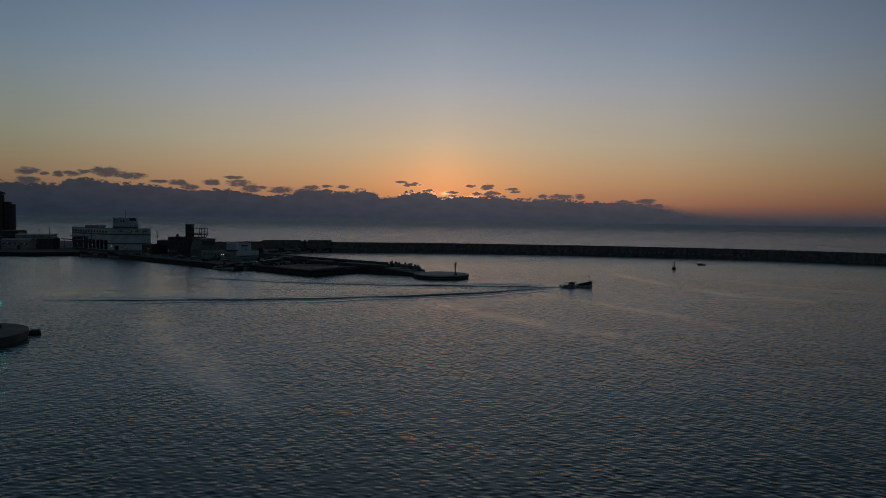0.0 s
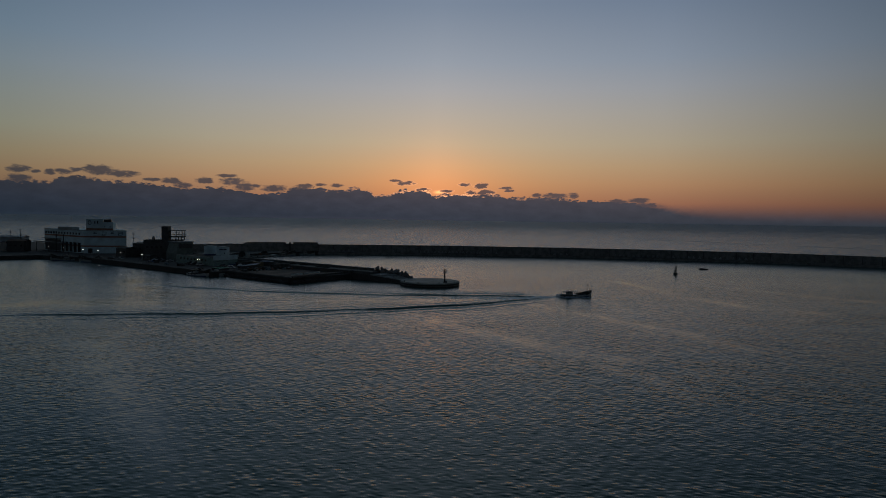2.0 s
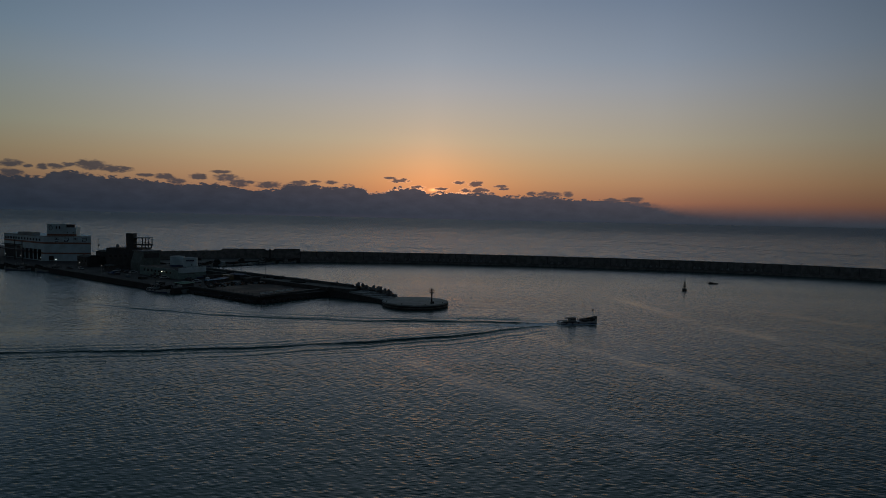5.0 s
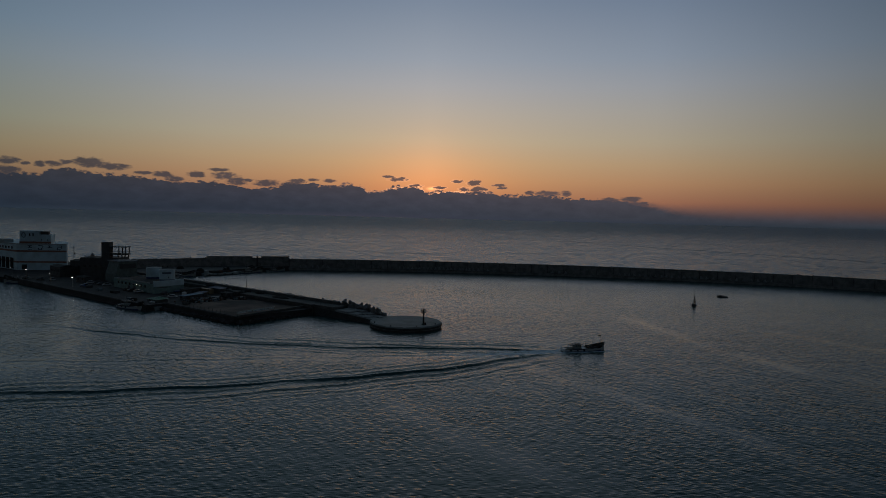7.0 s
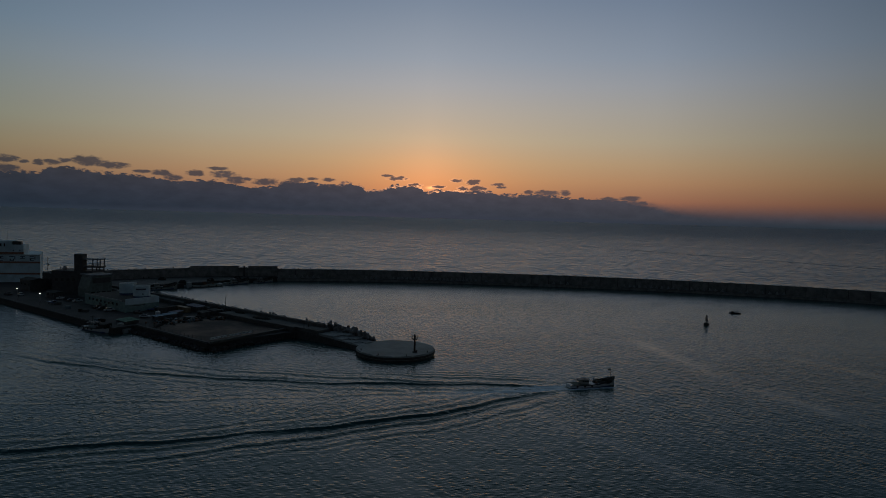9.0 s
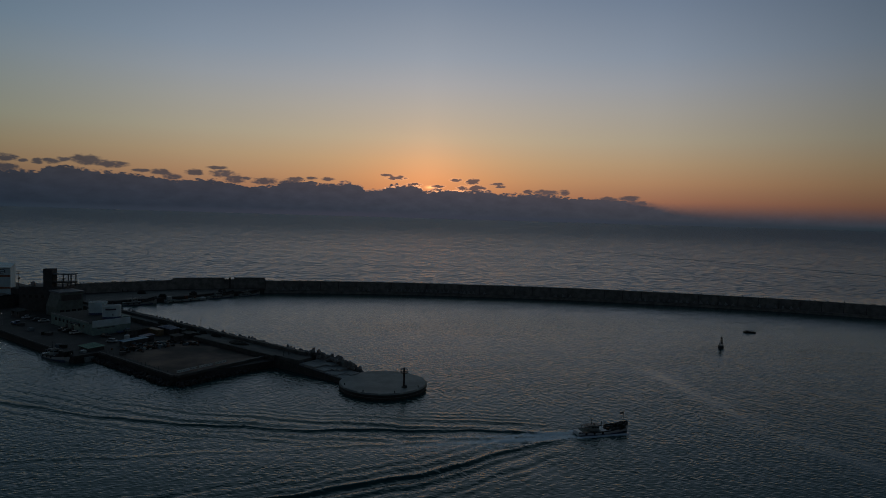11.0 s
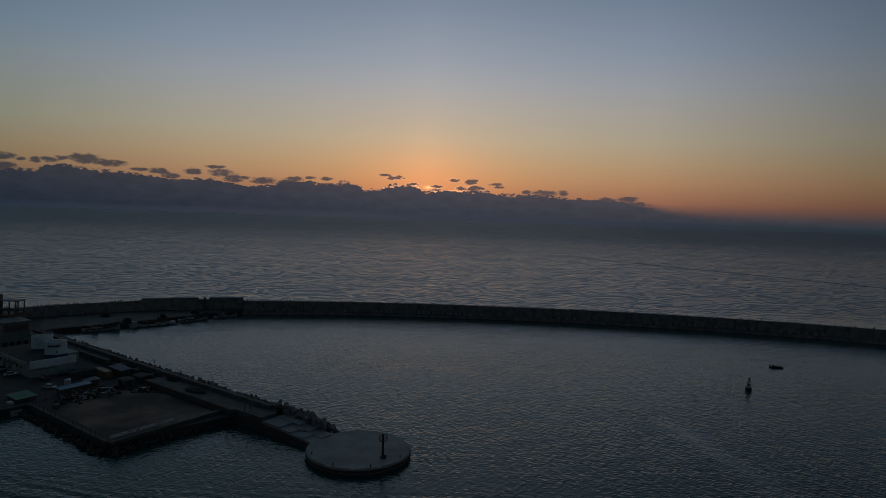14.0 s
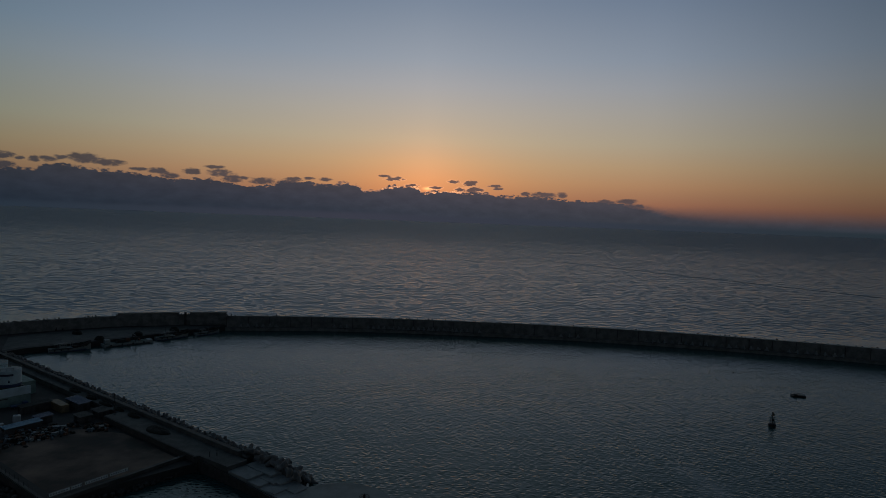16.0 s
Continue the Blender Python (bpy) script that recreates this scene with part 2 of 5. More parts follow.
M_HULL = material("white_boat_paint", (0.55, 0.6, 0.62), 0.4, vary=0.15, bump=0.03)
M_DECK = material("grey_green_deck", (0.08, 0.12, 0.11), 0.8, vary=0.3)
M_NET = material("dark_piled_nets", (0.014, 0.017, 0.014), 0.95, vary=0.5, bump=0.5)
M_SIGN = material("sign_dark_lettering", (0.03, 0.04, 0.07), 0.5, vary=0.1, bump=0.0)
M_CAR_W = material("white_car_paint", (0.5, 0.54, 0.55), 0.3, vary=0.05, bump=0.0)
M_CAR_D = material("dark_car_paint", (0.03, 0.032, 0.036), 0.3, vary=0.1, bump=0.0)
M_CAR_B = material("blue_truck_paint", (0.04, 0.09, 0.2), 0.35, vary=0.1, bump=0.0)
M_CLOTH = material("pale_fabric_banner", (0.7, 0.78, 0.78), 0.8, vary=0.25, scale=1.5)
M_TARP = material("blue_grey_tarpaulin", (0.13, 0.18, 0.21), 0.6, vary=0.3)
M_LAMP = material("lit_lamp_head", (0.9, 0.9, 0.85), 0.5, vary=0.0, bump=0.0, emit=((1.0, 0.96, 0.85, 1), 8.0))
M_TEAL = material("teal_signal_light", (0.1, 0.8, 0.7), 0.5, vary=0.0, bump=0.0, emit=((0.1, 1.0, 0.85, 1), 3.0))


def water_material():
    """Sea surface whose facets lean by several crossing families of ripples, waves and swell."""
    m = bpy.data.materials.new("sea_water")
    m.use_nodes = True
    N = Nodes(m.node_tree)
    out, p = N.add("ShaderNodeOutputMaterial"), N.add("ShaderNodeBsdfPrincipled")
    # light scattered back by the wind-roughened open sea, plus far haze painted as bluish veil
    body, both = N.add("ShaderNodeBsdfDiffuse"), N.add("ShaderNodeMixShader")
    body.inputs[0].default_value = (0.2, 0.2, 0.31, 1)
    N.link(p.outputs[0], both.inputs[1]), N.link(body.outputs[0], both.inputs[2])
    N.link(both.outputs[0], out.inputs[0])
    geo = N.add("ShaderNodeNewGeometry")
    x, y, z = N.sep(geo.outputs["Position"])

    def leaning(angle, length, stretch, detail, rough, seed):
        """Slopes across and along a family of crests, each about -0.5 to 0.5; length is the wave length in metres."""
        a = radians(angle)
        along = N.math("ADD", N.math("MULTIPLY", x, math.cos(a)), N.math("MULTIPLY", y, math.sin(a)))
        across = N.math("ADD", N.math("MULTIPLY", x, -math.sin(a)), N.math("MULTIPLY", y, math.cos(a)))
        n = N.add("ShaderNodeTexNoise")
        N.put(n.inputs["Vector"], N.comb(N.math("MULTIPLY", along, 1 / stretch), across, seed))
        n.inputs["Scale"].default_value, n.inputs["Detail"].default_value, n.inputs["Roughness"].default_value = 1 / length, detail, rough
        r, g, _ = N.sep(n.outputs["Color"])
        return N.math("SUBTRACT", g, 0.5), N.math("SUBTRACT", r, 0.5)

    def total(*terms):
        s = terms[0]
        for t in terms[1:]:
            s = N.math("ADD", s, t)
        return s

    # wave trains: heading of the crests in degrees, wave length, slope; each bent by a slow noise so that crests break up
    bend = N.noise(N.comb(N.math("MULTIPLY", x, 0.6), y, 1.0), 0.22, 2.0, 0.6)
    bend2 = N.noise(N.comb(N.math("MULTIPLY", x, 0.5), y, 2.0), 0.05, 3.0, 0.6)

    def trains(rows, warp, amount):
        parts_x, parts_y = [], []
        for k, (angle, length, slope) in enumerate(rows):
            a, w = radians(angle), 2 * math.pi / length
            phase = N.math("ADD", N.math("MULTIPLY_ADD", x, -math.sin(a) * w, 1.7 * k), N.math("MULTIPLY", y, math.cos(a) * w))
            wobble = N.math("MULTIPLY", warp, amount * (1 + 0.35 * (k % 3)) * (1 if k % 2 else -1))
            v = N.math("MULTIPLY", N.math("SINE", N.math("ADD", phase, wobble)), slope)
            parts_x.append(N.math("MULTIPLY", v, -math.sin(a))), parts_y.append(N.math("MULTIPLY", v, math.cos(a)))
        return total(*parts_x), total(*parts_y)

    ripple_x, ripple = trains([(-16, 0.7, 0.046), (6, 0.9, 0.05), (-29, 1.1, 0.05), (17, 1.25, 0.042), (-7, 1.5, 0.042), (31, 0.95, 0.034), (-42, 1.0, 0.038)], bend, 12.0)
    chop_x, chop = trains([(-11, 3.1, 0.018), (13, 4.3, 0.018), (50, 1.7, 0.036), (-55, 2.0, 0.036), (38, 2.5, 0.03), (-41, 2.9, 0.028), (58, 3.9, 0.02), (-60, 4.6, 0.02)], bend2, 16.0)
    swell_x, swell = trains([(-17, 5.0, 0.05), (14, 6.5, 0.05), (-5, 9.0, 0.045), (52, 5.0, 0.045), (-48, 6.3, 0.045), (38, 8.0, 0.04), (-35, 9.5, 0.04), (60, 13.0, 0.035), (-62, 16.0, 0.035), (20, 20.0, 0.03), (-24, 27.0, 0.03), (48, 31.0, 0.024)], bend2, 18.0)
    wave, wave_x = leaning(-4, 4.0, 3.0, 2.0, 0.6, 5.0)
    roll_, roll_x = leaning(-3, 45.0, 4.0, 4.0, 0.65, 9.0)
    group = N.smooth(N.noise(N.comb(N.math("MULTIPLY", x, 0.5), y, 17.0), 0.12, 3.0, 0.6), 0.3, 0.7, 0.75, 1.25)
    gust = N.noise(N.comb(N.math("MULTIPLY", x, 0.35), y, 11.0), 0.018, 4.0, 0.55)
    slick = N.add("ShaderNodeAttribute", attribute_name="slick").outputs["Fac"]
    streaky = N.noise(N.comb(x, N.math("MULTIPLY", y, 0.5), 13.0), 0.09, 4.0, 0.65)
    slick = N.math("MULTIPLY", slick, N.smooth(streaky, 0.3, 0.6, 0.25, 1.0))
    calm = N.math("SUBTRACT", N.smooth(gust, 0.34, 0.68, 0.8, 1.2), N.math("MULTIPLY", slick, 0.5))
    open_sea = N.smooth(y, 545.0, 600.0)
    inner = N.math("MULTIPLY", calm, N.smooth(y, 180.0, 420.0, 0.95, 0.75))
    near_ = N.math("MULTIPLY", inner, N.math("SUBTRACT", 1.0, N.math("MULTIPLY", open_sea, 0.35)))
    far_ = N.math("MULTIPLY", open_sea, N.smooth(y, 580.0, 1600.0, 0.7, 1.35))
    near_ = N.math("MULTIPLY", near_, group)
    sy = total(N.math("MULTIPLY", near_, total(ripple, chop, N.math("MULTIPLY", wave, 0.1))),
               N.math("MULTIPLY", far_, total(N.math("MULTIPLY", wave, 0.08), swell, N.math("MULTIPLY", roll_, 0.1))))
    sx = total(N.math("MULTIPLY", near_, total(ripple_x, chop_x)),
               N.math("MULTIPLY", far_, total(N.math("MULTIPLY", wave_x, 0.2), swell_x)))
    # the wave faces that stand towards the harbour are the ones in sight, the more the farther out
    # every normal tilts to -y here, so the sea mirrors higher, bluer sky
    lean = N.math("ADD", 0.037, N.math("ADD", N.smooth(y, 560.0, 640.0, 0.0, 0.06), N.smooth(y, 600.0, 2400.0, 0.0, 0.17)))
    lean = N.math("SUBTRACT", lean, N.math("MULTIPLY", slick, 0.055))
    # an old wake drawn across the open sea
    d = Vector((255.0, -354.0)).normalized()
    off = N.math("ADD", N.math("MULTIPLY", N.math("SUBTRACT", x, 250.0), d.y), N.math("MULTIPLY", N.math("SUBTRACT", y, 1170.0), -d.x))
    off = N.math("ADD", off, N.math("MULTIPLY", N.math("SUBTRACT", streaky, 0.5), 14.0))
    trail = N.math("MULTIPLY", N.math("EXPONENT", N.math("MULTIPLY", N.math("POWER", N.math("DIVIDE", off, 3.0), 2), -1.0)), N.smooth(x, 190.0, 330.0))
    lean = N.math("ADD", lean, N.math("MULTIPLY", N.math("MULTIPLY", trail, open_sea), 0.3))
    up = N.add("ShaderNodeVectorMath", operation="ADD")
    N.link(geo.outputs["Normal"], up.inputs[0])
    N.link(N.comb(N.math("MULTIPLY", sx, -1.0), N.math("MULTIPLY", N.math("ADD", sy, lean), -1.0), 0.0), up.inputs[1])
    unit = N.add("ShaderNodeVectorMath", operation="NORMALIZE")
    N.link(up.outputs[0], unit.inputs[0])
    N.link(unit.outputs[0], p.inputs["Normal"])
    foam = N.add("ShaderNodeAttribute", attribute_name="foam").outputs["Fac"]
    patchy = N.noise(N.comb(N.math("MULTIPLY", x, 0.6), y, 0.0), 1.1, 5.0, 0.7)
    f = N.smooth(N.math("ADD", N.math("MULTIPLY", foam, 0.75), N.math("SUBTRACT", patchy, 0.5)), 0.14, 0.5)
    # the bluish haze veil gets denser farther out
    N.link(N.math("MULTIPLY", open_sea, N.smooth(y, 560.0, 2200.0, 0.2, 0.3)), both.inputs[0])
    N.link(N.mix(f, (0.016, 0.06, 0.062, 1), (0.66, 0.77, 0.84, 1)), p.inputs["Base Color"])
    N.link(N.math("ADD", N.math("MULTIPLY", f, 0.4), N.math("ADD", 0.17, N.math("ADD", N.math("MULTIPLY", open_sea, -0.02), N.smooth(y, 800.0, 3500.0, 0.0, 0.08)))), p.inputs["Roughness"])
    p.inputs["IOR"].default_value = 1.333
    N.link(N.mix(open_sea, (0.8, 0.92, 0.94, 1), (0.8, 0.82, 0.92, 1)), p.inputs["Specular Tint"])
    return m


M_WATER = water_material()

# ---- mesh helpers ----


def box(bm, x, y, z, sx, sy, sz, rz=0.0, taper=1.0):
    """A cuboid centred at x, y with its foot at z; rz in degrees; taper shrinks its top."""
    c, s = math.cos(radians(rz)), math.sin(radians(rz))
    vs = []
    for dz, k in ((0, 1.0), (sz, taper)):
        for dx, dy in ((-1, -1), (1, -1), (1, 1), (-1, 1)):
            px, py = dx * sx / 2 * k, dy * sy / 2 * k
            vs.append(bm.verts.new((x + px * c - py * s, y + px * s + py * c, z + dz)))
    for f in ((3, 2, 1, 0), (4, 5, 6, 7), (0, 1, 5, 4), (1, 2, 6, 5), (2, 3, 7, 6), (3, 0, 4, 7)):
        bm.faces.new([vs[i] for i in f])
    return bm


def rod(bm, p, q, r0, r1=None, seg=8):
    """A tapered round bar from p to q."""
    r1 = r0 if r1 is None else r1
    p, q = Vector(p), Vector(q)
    rot = (q - p).to_track_quat("Z", "Y").to_matrix()
    rings = []
    for c, r in ((p, r0), (q, r1)):
        rings.append([bm.verts.new(c + rot @ Vector((r * math.cos(2 * math.pi * i / seg), r * math.sin(2 * math.pi * i / seg), 0))) for i in range(seg)])
    for i in range(seg):
        j = (i + 1) % seg
        bm.faces.new((rings[0][i], rings[0][j], rings[1][j], rings[1][i]))
    bm.faces.new(rings[0][::-1]), bm.faces.new(rings[1])
    return bm


def prism(bm, pts, z0, z1, grow=0.0):
    """A polygon's prism from z0 to z1; grow widens the foot outwards from the centre, in metres."""
    area = sum(a[0] * b[1] - b[0] * a[1] for a, b in zip(pts, pts[1:] + pts[:1]))
    if area < 0:
        pts = pts[::-1]
    n = len(pts)
    top = [bm.verts.new((x, y, z1)) for x, y in pts]
    foot = []
    for i in range(n):
        (ax, ay), (bx, by), (cx, cy) = pts[i - 1], pts[i], pts[(i + 1) % n]
        e1, e2 = Vector((by - ay, ax - bx)).normalized(), Vector((cy - by, bx - cx)).normalized()
        o = (e1 + e2)
        o = o / max(0.35, o.length_squared / 2) * grow
        foot.append(bm.verts.new((bx + o.x, by + o.y, z0)))
    bm.faces.new(top)
    bm.faces.new(foot[::-1])
    for i in range(n):
        j = (i + 1) % n
        bm.faces.new((foot[i], foot[j], top[j], top[i]))
    return bm


def lathe(bm, profile, seg=24, x=0.0, y=0.0):
    """A body of revolution about the vertical through x, y from (radius, height) pairs, bottom to top."""
    rings = [[bm.verts.new((x + r * math.cos(2 * math.pi * i / seg), y + r * math.sin(2 * math.pi * i / seg), h)) for i in range(seg)] for r, h in profile]
    for a, b in zip(rings, rings[1:]):
        for i in range(seg):
            j = (i + 1) % seg
            bm.faces.new((a[i], a[j], b[j], b[i]))
    bm.faces.new(rings[0][::-1]), bm.faces.new(rings[-1])
    return bm


def mesh_of(name, bm, mat, bevel=0.0):
    if bevel:
        bmesh.ops.bevel(bm, geom=[e for e in bm.edges if e.is_manifold], offset=bevel, segments=1, affect="EDGES", clamp_overlap=True)
    me = bpy.data.meshes.new(name)
    bm.to_mesh(me)
    bm.free()
    me.materials.append(mat)
    return me


def part(name, bm, mat, parent, label="", bevel=0.0):
    ob = new(name, mesh_of(name, bm, mat, bevel))
    ob.parent = parent
    if label:
        ob["label"] = label
    return ob


def thing(name, x, y, z, rz, label, category, group="", kind=""):
    ob = new(name)
    ob.matrix_basis = pose(x, y, z, 0, 0, rz)
    return tagged(ob, label, category, group, kind)


def solid(name, bm, mat, label, category, kind="", group="", bevel=0.0, at=None):
    ob = new(name, mesh_of(name, bm, mat, bevel))
    if at is not None:
        ob.matrix_basis = at
    return tagged(ob, label, category, group, kind)


def NB():
    return bmesh.new()


def B(*a, **k):
    return box(NB(), *a, **k)


# the harbour's own axes: u along the quay away from the pier head, n towards the outer sea
U, NN, ORIGIN = (-0.79, 0.613), (0.613, 0.79), (-75.8, 326.5)
TURN = -37.8


def L(u, n):
    return (ORIGIN[0] + u * U[0] + n * NN[0], ORIGIN[1] + u * U[1] + n * NN[1])


# ---- water ----
BOAT, HEADING = (51.0, 290.6), 14.0


def widen(mid, a, b, grow=1.16):
    """Grid lines carried on, ever wider, out to a and b."""
    low, high = [mid[0]], [mid[-1]]
    step = 2.5
    while low[-1] > a or high[-1] < b:
        step *= grow
        low.append(max(low[-1] - step, a)), high.append(min(high[-1] + step, b))
    return np.unique(np.concatenate([low, mid, high]))


# calm streaks on the harbour water: points along each, and its half width
SLICKS = [([(-16, 238), (-3, 220), (9, 204), (22, 187), (38, 174)], 4.5), ([(20, 278), (36, 255), (50, 232), (64, 212), (72, 188)], 4.0),
          ([(30, 168), (37, 158), (41, 143)], 3.0), ([(88, 360), (98, 300), (112, 266), (132, 250)], 4.5), ([(140, 330), (156, 303), (180, 280)], 4.0),
          ([(-100, 205), (-88, 184), (-69, 150), (-58, 135), (-49, 123), (-40, 108)], 6.0), ([(-150, 330), (-120, 285), (-112, 262), (-150, 250)], 12.0),
          ([(-60, 270), (-20, 274), (20, 284)], 7.0)]


def sea():
    xs = np.concatenate([np.arange(-260, -160, 2.5), np.arange(-160, 75, 0.7), np.arange(75, 260, 2.5)])
    ys = np.concatenate([np.arange(60, 218, 1.3), np.arange(218, 330, 0.25), np.arange(330, 560, 2.5)])
    xs, ys = widen(xs, -7000, 7000), widen(ys, -3000, 9000)
    X, Y = np.meshgrid(xs, ys)
    Z = np.zeros_like(X)
    # the boat's wake: two arms that part behind it, each a packet of steep waves
    near_x, near_y = [-170, -140, -100, -76, -50, -24, 0, 22, 36, 44], [224, 226.5, 231, 235, 241.5, 250, 260, 274, 284, 288.5]
    far_x, far_y = [-170, -140, -105, -85, -68, -30, 10, 30, 44], [326, 316, 302, 296, 292, 288, 289.8, 290, 289.5]
    mid_x, mid_y = [-170, -100, -24, 20, 44], [257, 263, 275, 285, 289.3]
    for ax, ay, amp, lag in ((near_x, near_y, 0.5, 0.0), (far_x, far_y, 0.42, 1.0), (mid_x, mid_y, 0.1, 2.0)):
        gx = np.linspace(-170, 44, 700)
        gy = np.interp(gx, ax, ay)
        k = np.hanning(61)
        pad = np.concatenate([np.full(30, gy[0]), gy, np.full(30, gy[-1])])
        gy = np.convolve(pad, k / k.sum(), "valid")
        centre = np.interp(X, gx, gy)
        slope = np.interp(X, gx, np.gradient(gy, gx))
        s = (Y - centre) / np.sqrt(1 + slope ** 2)
        s = s + 0.5 * np.sin(X * 0.21 + lag) + 0.25 * np.sin(X * 0.53 + 2 * lag)
        behind = np.clip((43 - X) / 16, 0, 1) * np.clip((X + 155) / 40, 0, 1) * (0.6 + 0.4 * np.clip((X + 60) / 100, 0, 1))
        side_s = s * (-1 if lag == 0 else 1)
        Z += amp * behind * (np.exp(-(s / 0.62) ** 2) - 0.45 * np.exp(-((s + 1.9) / 1.1) ** 2) - 0.3 * np.exp(-((s - 2.0) / 1.2) ** 2))
        # shorter crests in echelon on both sides of the arm, turned a little against it
        turned = s + (0.1 if lag else -0.085) * (X - 44) + 0.6 * np.sin(X * 0.083 + lag)
        Z += 0.34 * amp * behind * np.cos(2 * np.pi * turned / 5.2) * np.exp(-((side_s - 4.5) / 5.5) ** 2)
        Z += 0.16 * amp * behind * np.cos(2 * np.pi * turned / 2.9 + 1) * np.exp(-((side_s - 9) / 7.0) ** 2)
        Z += 0.22 * amp * behind * np.cos(2 * np.pi * turned / 4.0) * np.exp(-((side_s + 6) / 4.0) ** 2)
    # white water astern and along the bow
    c, sn = math.cos(radians(HEADING)), math.sin(radians(HEADING))
    du, dv = (X - BOAT[0]) * c + (Y - BOAT[1]) * sn, -(X - BOAT[0]) * sn + (Y - BOAT[1]) * c
    astern = np.clip((-7.0 - du) / 1.5, 0, 1) * np.clip((du + 74) / 62, 0, 1)
    foam = astern * np.exp(-(dv / (1.8 - du * 0.11)) ** 2) * (0.78 + 0.22 * np.sin(dv * 1.7 + du * 0.11))
    hull = np.exp(-((np.abs(dv) - 2.5) / 0.8) ** 2) * np.clip((8.5 - du) / 2, 0, 1) * np.clip((du + 10) / 3, 0, 1)
    foam = np.maximum(foam, hull * 0.85)
    Z += 0.12 * foam * np.sin(X * 2.1 + np.sin(Y * 1.3)) * np.sin(Y * 1.7)
    slick = np.zeros_like(X)
    for pts, width in SLICKS:
        near2 = np.full_like(X, 1e9)
        for (ax, ay), (bx, by) in zip(pts, pts[1:]):
            t = np.clip(((X - ax) * (bx - ax) + (Y - ay) * (by - ay)) / ((bx - ax) ** 2 + (by - ay) ** 2), 0, 1)
            near2 = np.minimum(near2, (X - ax - t * (bx - ax)) ** 2 + (Y - ay - t * (by - ay)) ** 2)
        slick = np.maximum(slick, np.exp(-near2 / width ** 2))
    n, m = X.shape
    me = bpy.data.meshes.new("water")
    idx = np.arange(n * m).reshape(n, m)
    faces = np.stack([idx[:-1, :-1], idx[:-1, 1:], idx[1:, 1:], idx[1:, :-1]], -1).reshape(-1, 4)
    me.vertices.add(n * m), me.loops.add(faces.size), me.polygons.add(len(faces))
    me.vertices.foreach_set("co", np.stack([X, Y, Z], -1).astype(np.float32).ravel())
    me.loops.foreach_set("vertex_index", faces.astype(np.int32).ravel())
    me.polygons.foreach_set("loop_start", np.arange(0, faces.size, 4, dtype=np.int32))
    me.update(calc_edges=True)
    me.polygons.foreach_set("use_smooth", np.ones(len(faces), bool))
    me.attributes.new("foam", "FLOAT", "POINT").data.foreach_set("value", foam.astype(np.float32).ravel())
    me.attributes.new("slick", "FLOAT", "POINT").data.foreach_set("value", slick.astype(np.float32).ravel())
    me.materials.append(M_WATER)
    tagged(new("water", me), "grey rippled harbour and open sea with a boat wake", "water", kind="structure")


sea()

# ---- land ----
QUAY_Z = 2.5
QUAY = [L(0, 0), L(50, 0), L(50, -8), L(195, -8), (-236, 440), (-272, 455), (-292, 443), (-420, 446), (-900, 430), (-1500, 500), (-1500, 1100), (-900, 860),
        (-420, 650), (-330, 600), (-262, 545), (-222, 512), (-203, 505), (-181, 524), (-160, 538), (-134, 549), (-104, 556),
        (-103, 547), (-113, 536), (-127, 521.5), (-141, 505), (-159, 488.5), (-173, 477), (-177, 470), L(157, 45), L(-5, 45), L(-5, 35.6)]
land = solid("ground", prism(NB(), QUAY, -2.0, QUAY_Z), M_ASPHALT, "dark worn asphalt harbour ground with vertical quay walls", "quay", "structure")
coping = solid("quay_kerb", NB(), M_CONCRETE, "long low concrete kerb along the quay edge", "kerb", "structure")
bm = NB()


def strip(bm, pts, width, z0, z1):
    """A band along a line, to its left, with mitred corners."""
    n = len(pts)
    lines = []
    for i, (x, y) in enumerate(pts):
        a, b = pts[max(0, i - 1)], pts[min(n - 1, i + 1)]
        d = Vector((b[0] - a[0], b[1] - a[1])).normalized()
        o = Vector((-d.y, d.x)) * width
        lines.append([bm.verts.new(v) for v in ((x, y, z0), (x, y, z1), (x + o.x, y + o.y, z1), (x + o.x, y + o.y, z0))])
    for p, q in zip(lines, lines[1:]):
        for k in range(4):
            j = (k + 1) % 4
            bm.faces.new((p[k], p[j], q[j], q[k]))
    bm.faces.new(lines[0]), bm.faces.new(lines[-1][::-1])
    bmesh.ops.recalc_face_normals(bm, faces=bm.faces)
    return bm


strip(bm, [L(52, -7.7), L(194, -7.7)], -0.45, QUAY_Z + 0.004, QUAY_Z + 0.28)
bm.to_mesh(coping.data)
bm.free()

# yard of bare earth inside the quay
YARD = [L(3, 3), L(42, 3), L(44, 27), L(30, 34), L(0, 34)]
solid("yard_ground", prism(NB(), YARD, QUAY_Z - 0.3, QUAY_Z + 0.006), M_DIRT, "bare brown earth yard behind a low kerb", "ground", "structure")
ROAD_Z = 4.3
solid("promenade", prism(NB(), [L(-17, 36.7), L(-5, 36.2), L(-5, 35.3), L(45, 35.3), L(45, 39.6), L(158, 39.6), L(158, 42.8), L(-17, 42.8)], -1.0, ROAD_Z), M_CONCRETE,
      "raised grey concrete service road along the sea wall", "road", "structure")
# thin dark sheet added over the road's side face to darken it
solid("road_retaining_wall", prism(NB(), [L(-4.8, 35.0), L(45.2, 35.0), L(45.2, 35.32), L(-4.8, 35.32)], 0, ROAD_Z - 0.1), M_ROCK, "thin dark sheet over the retaining wall below the sea wall road", "wall", "structure")
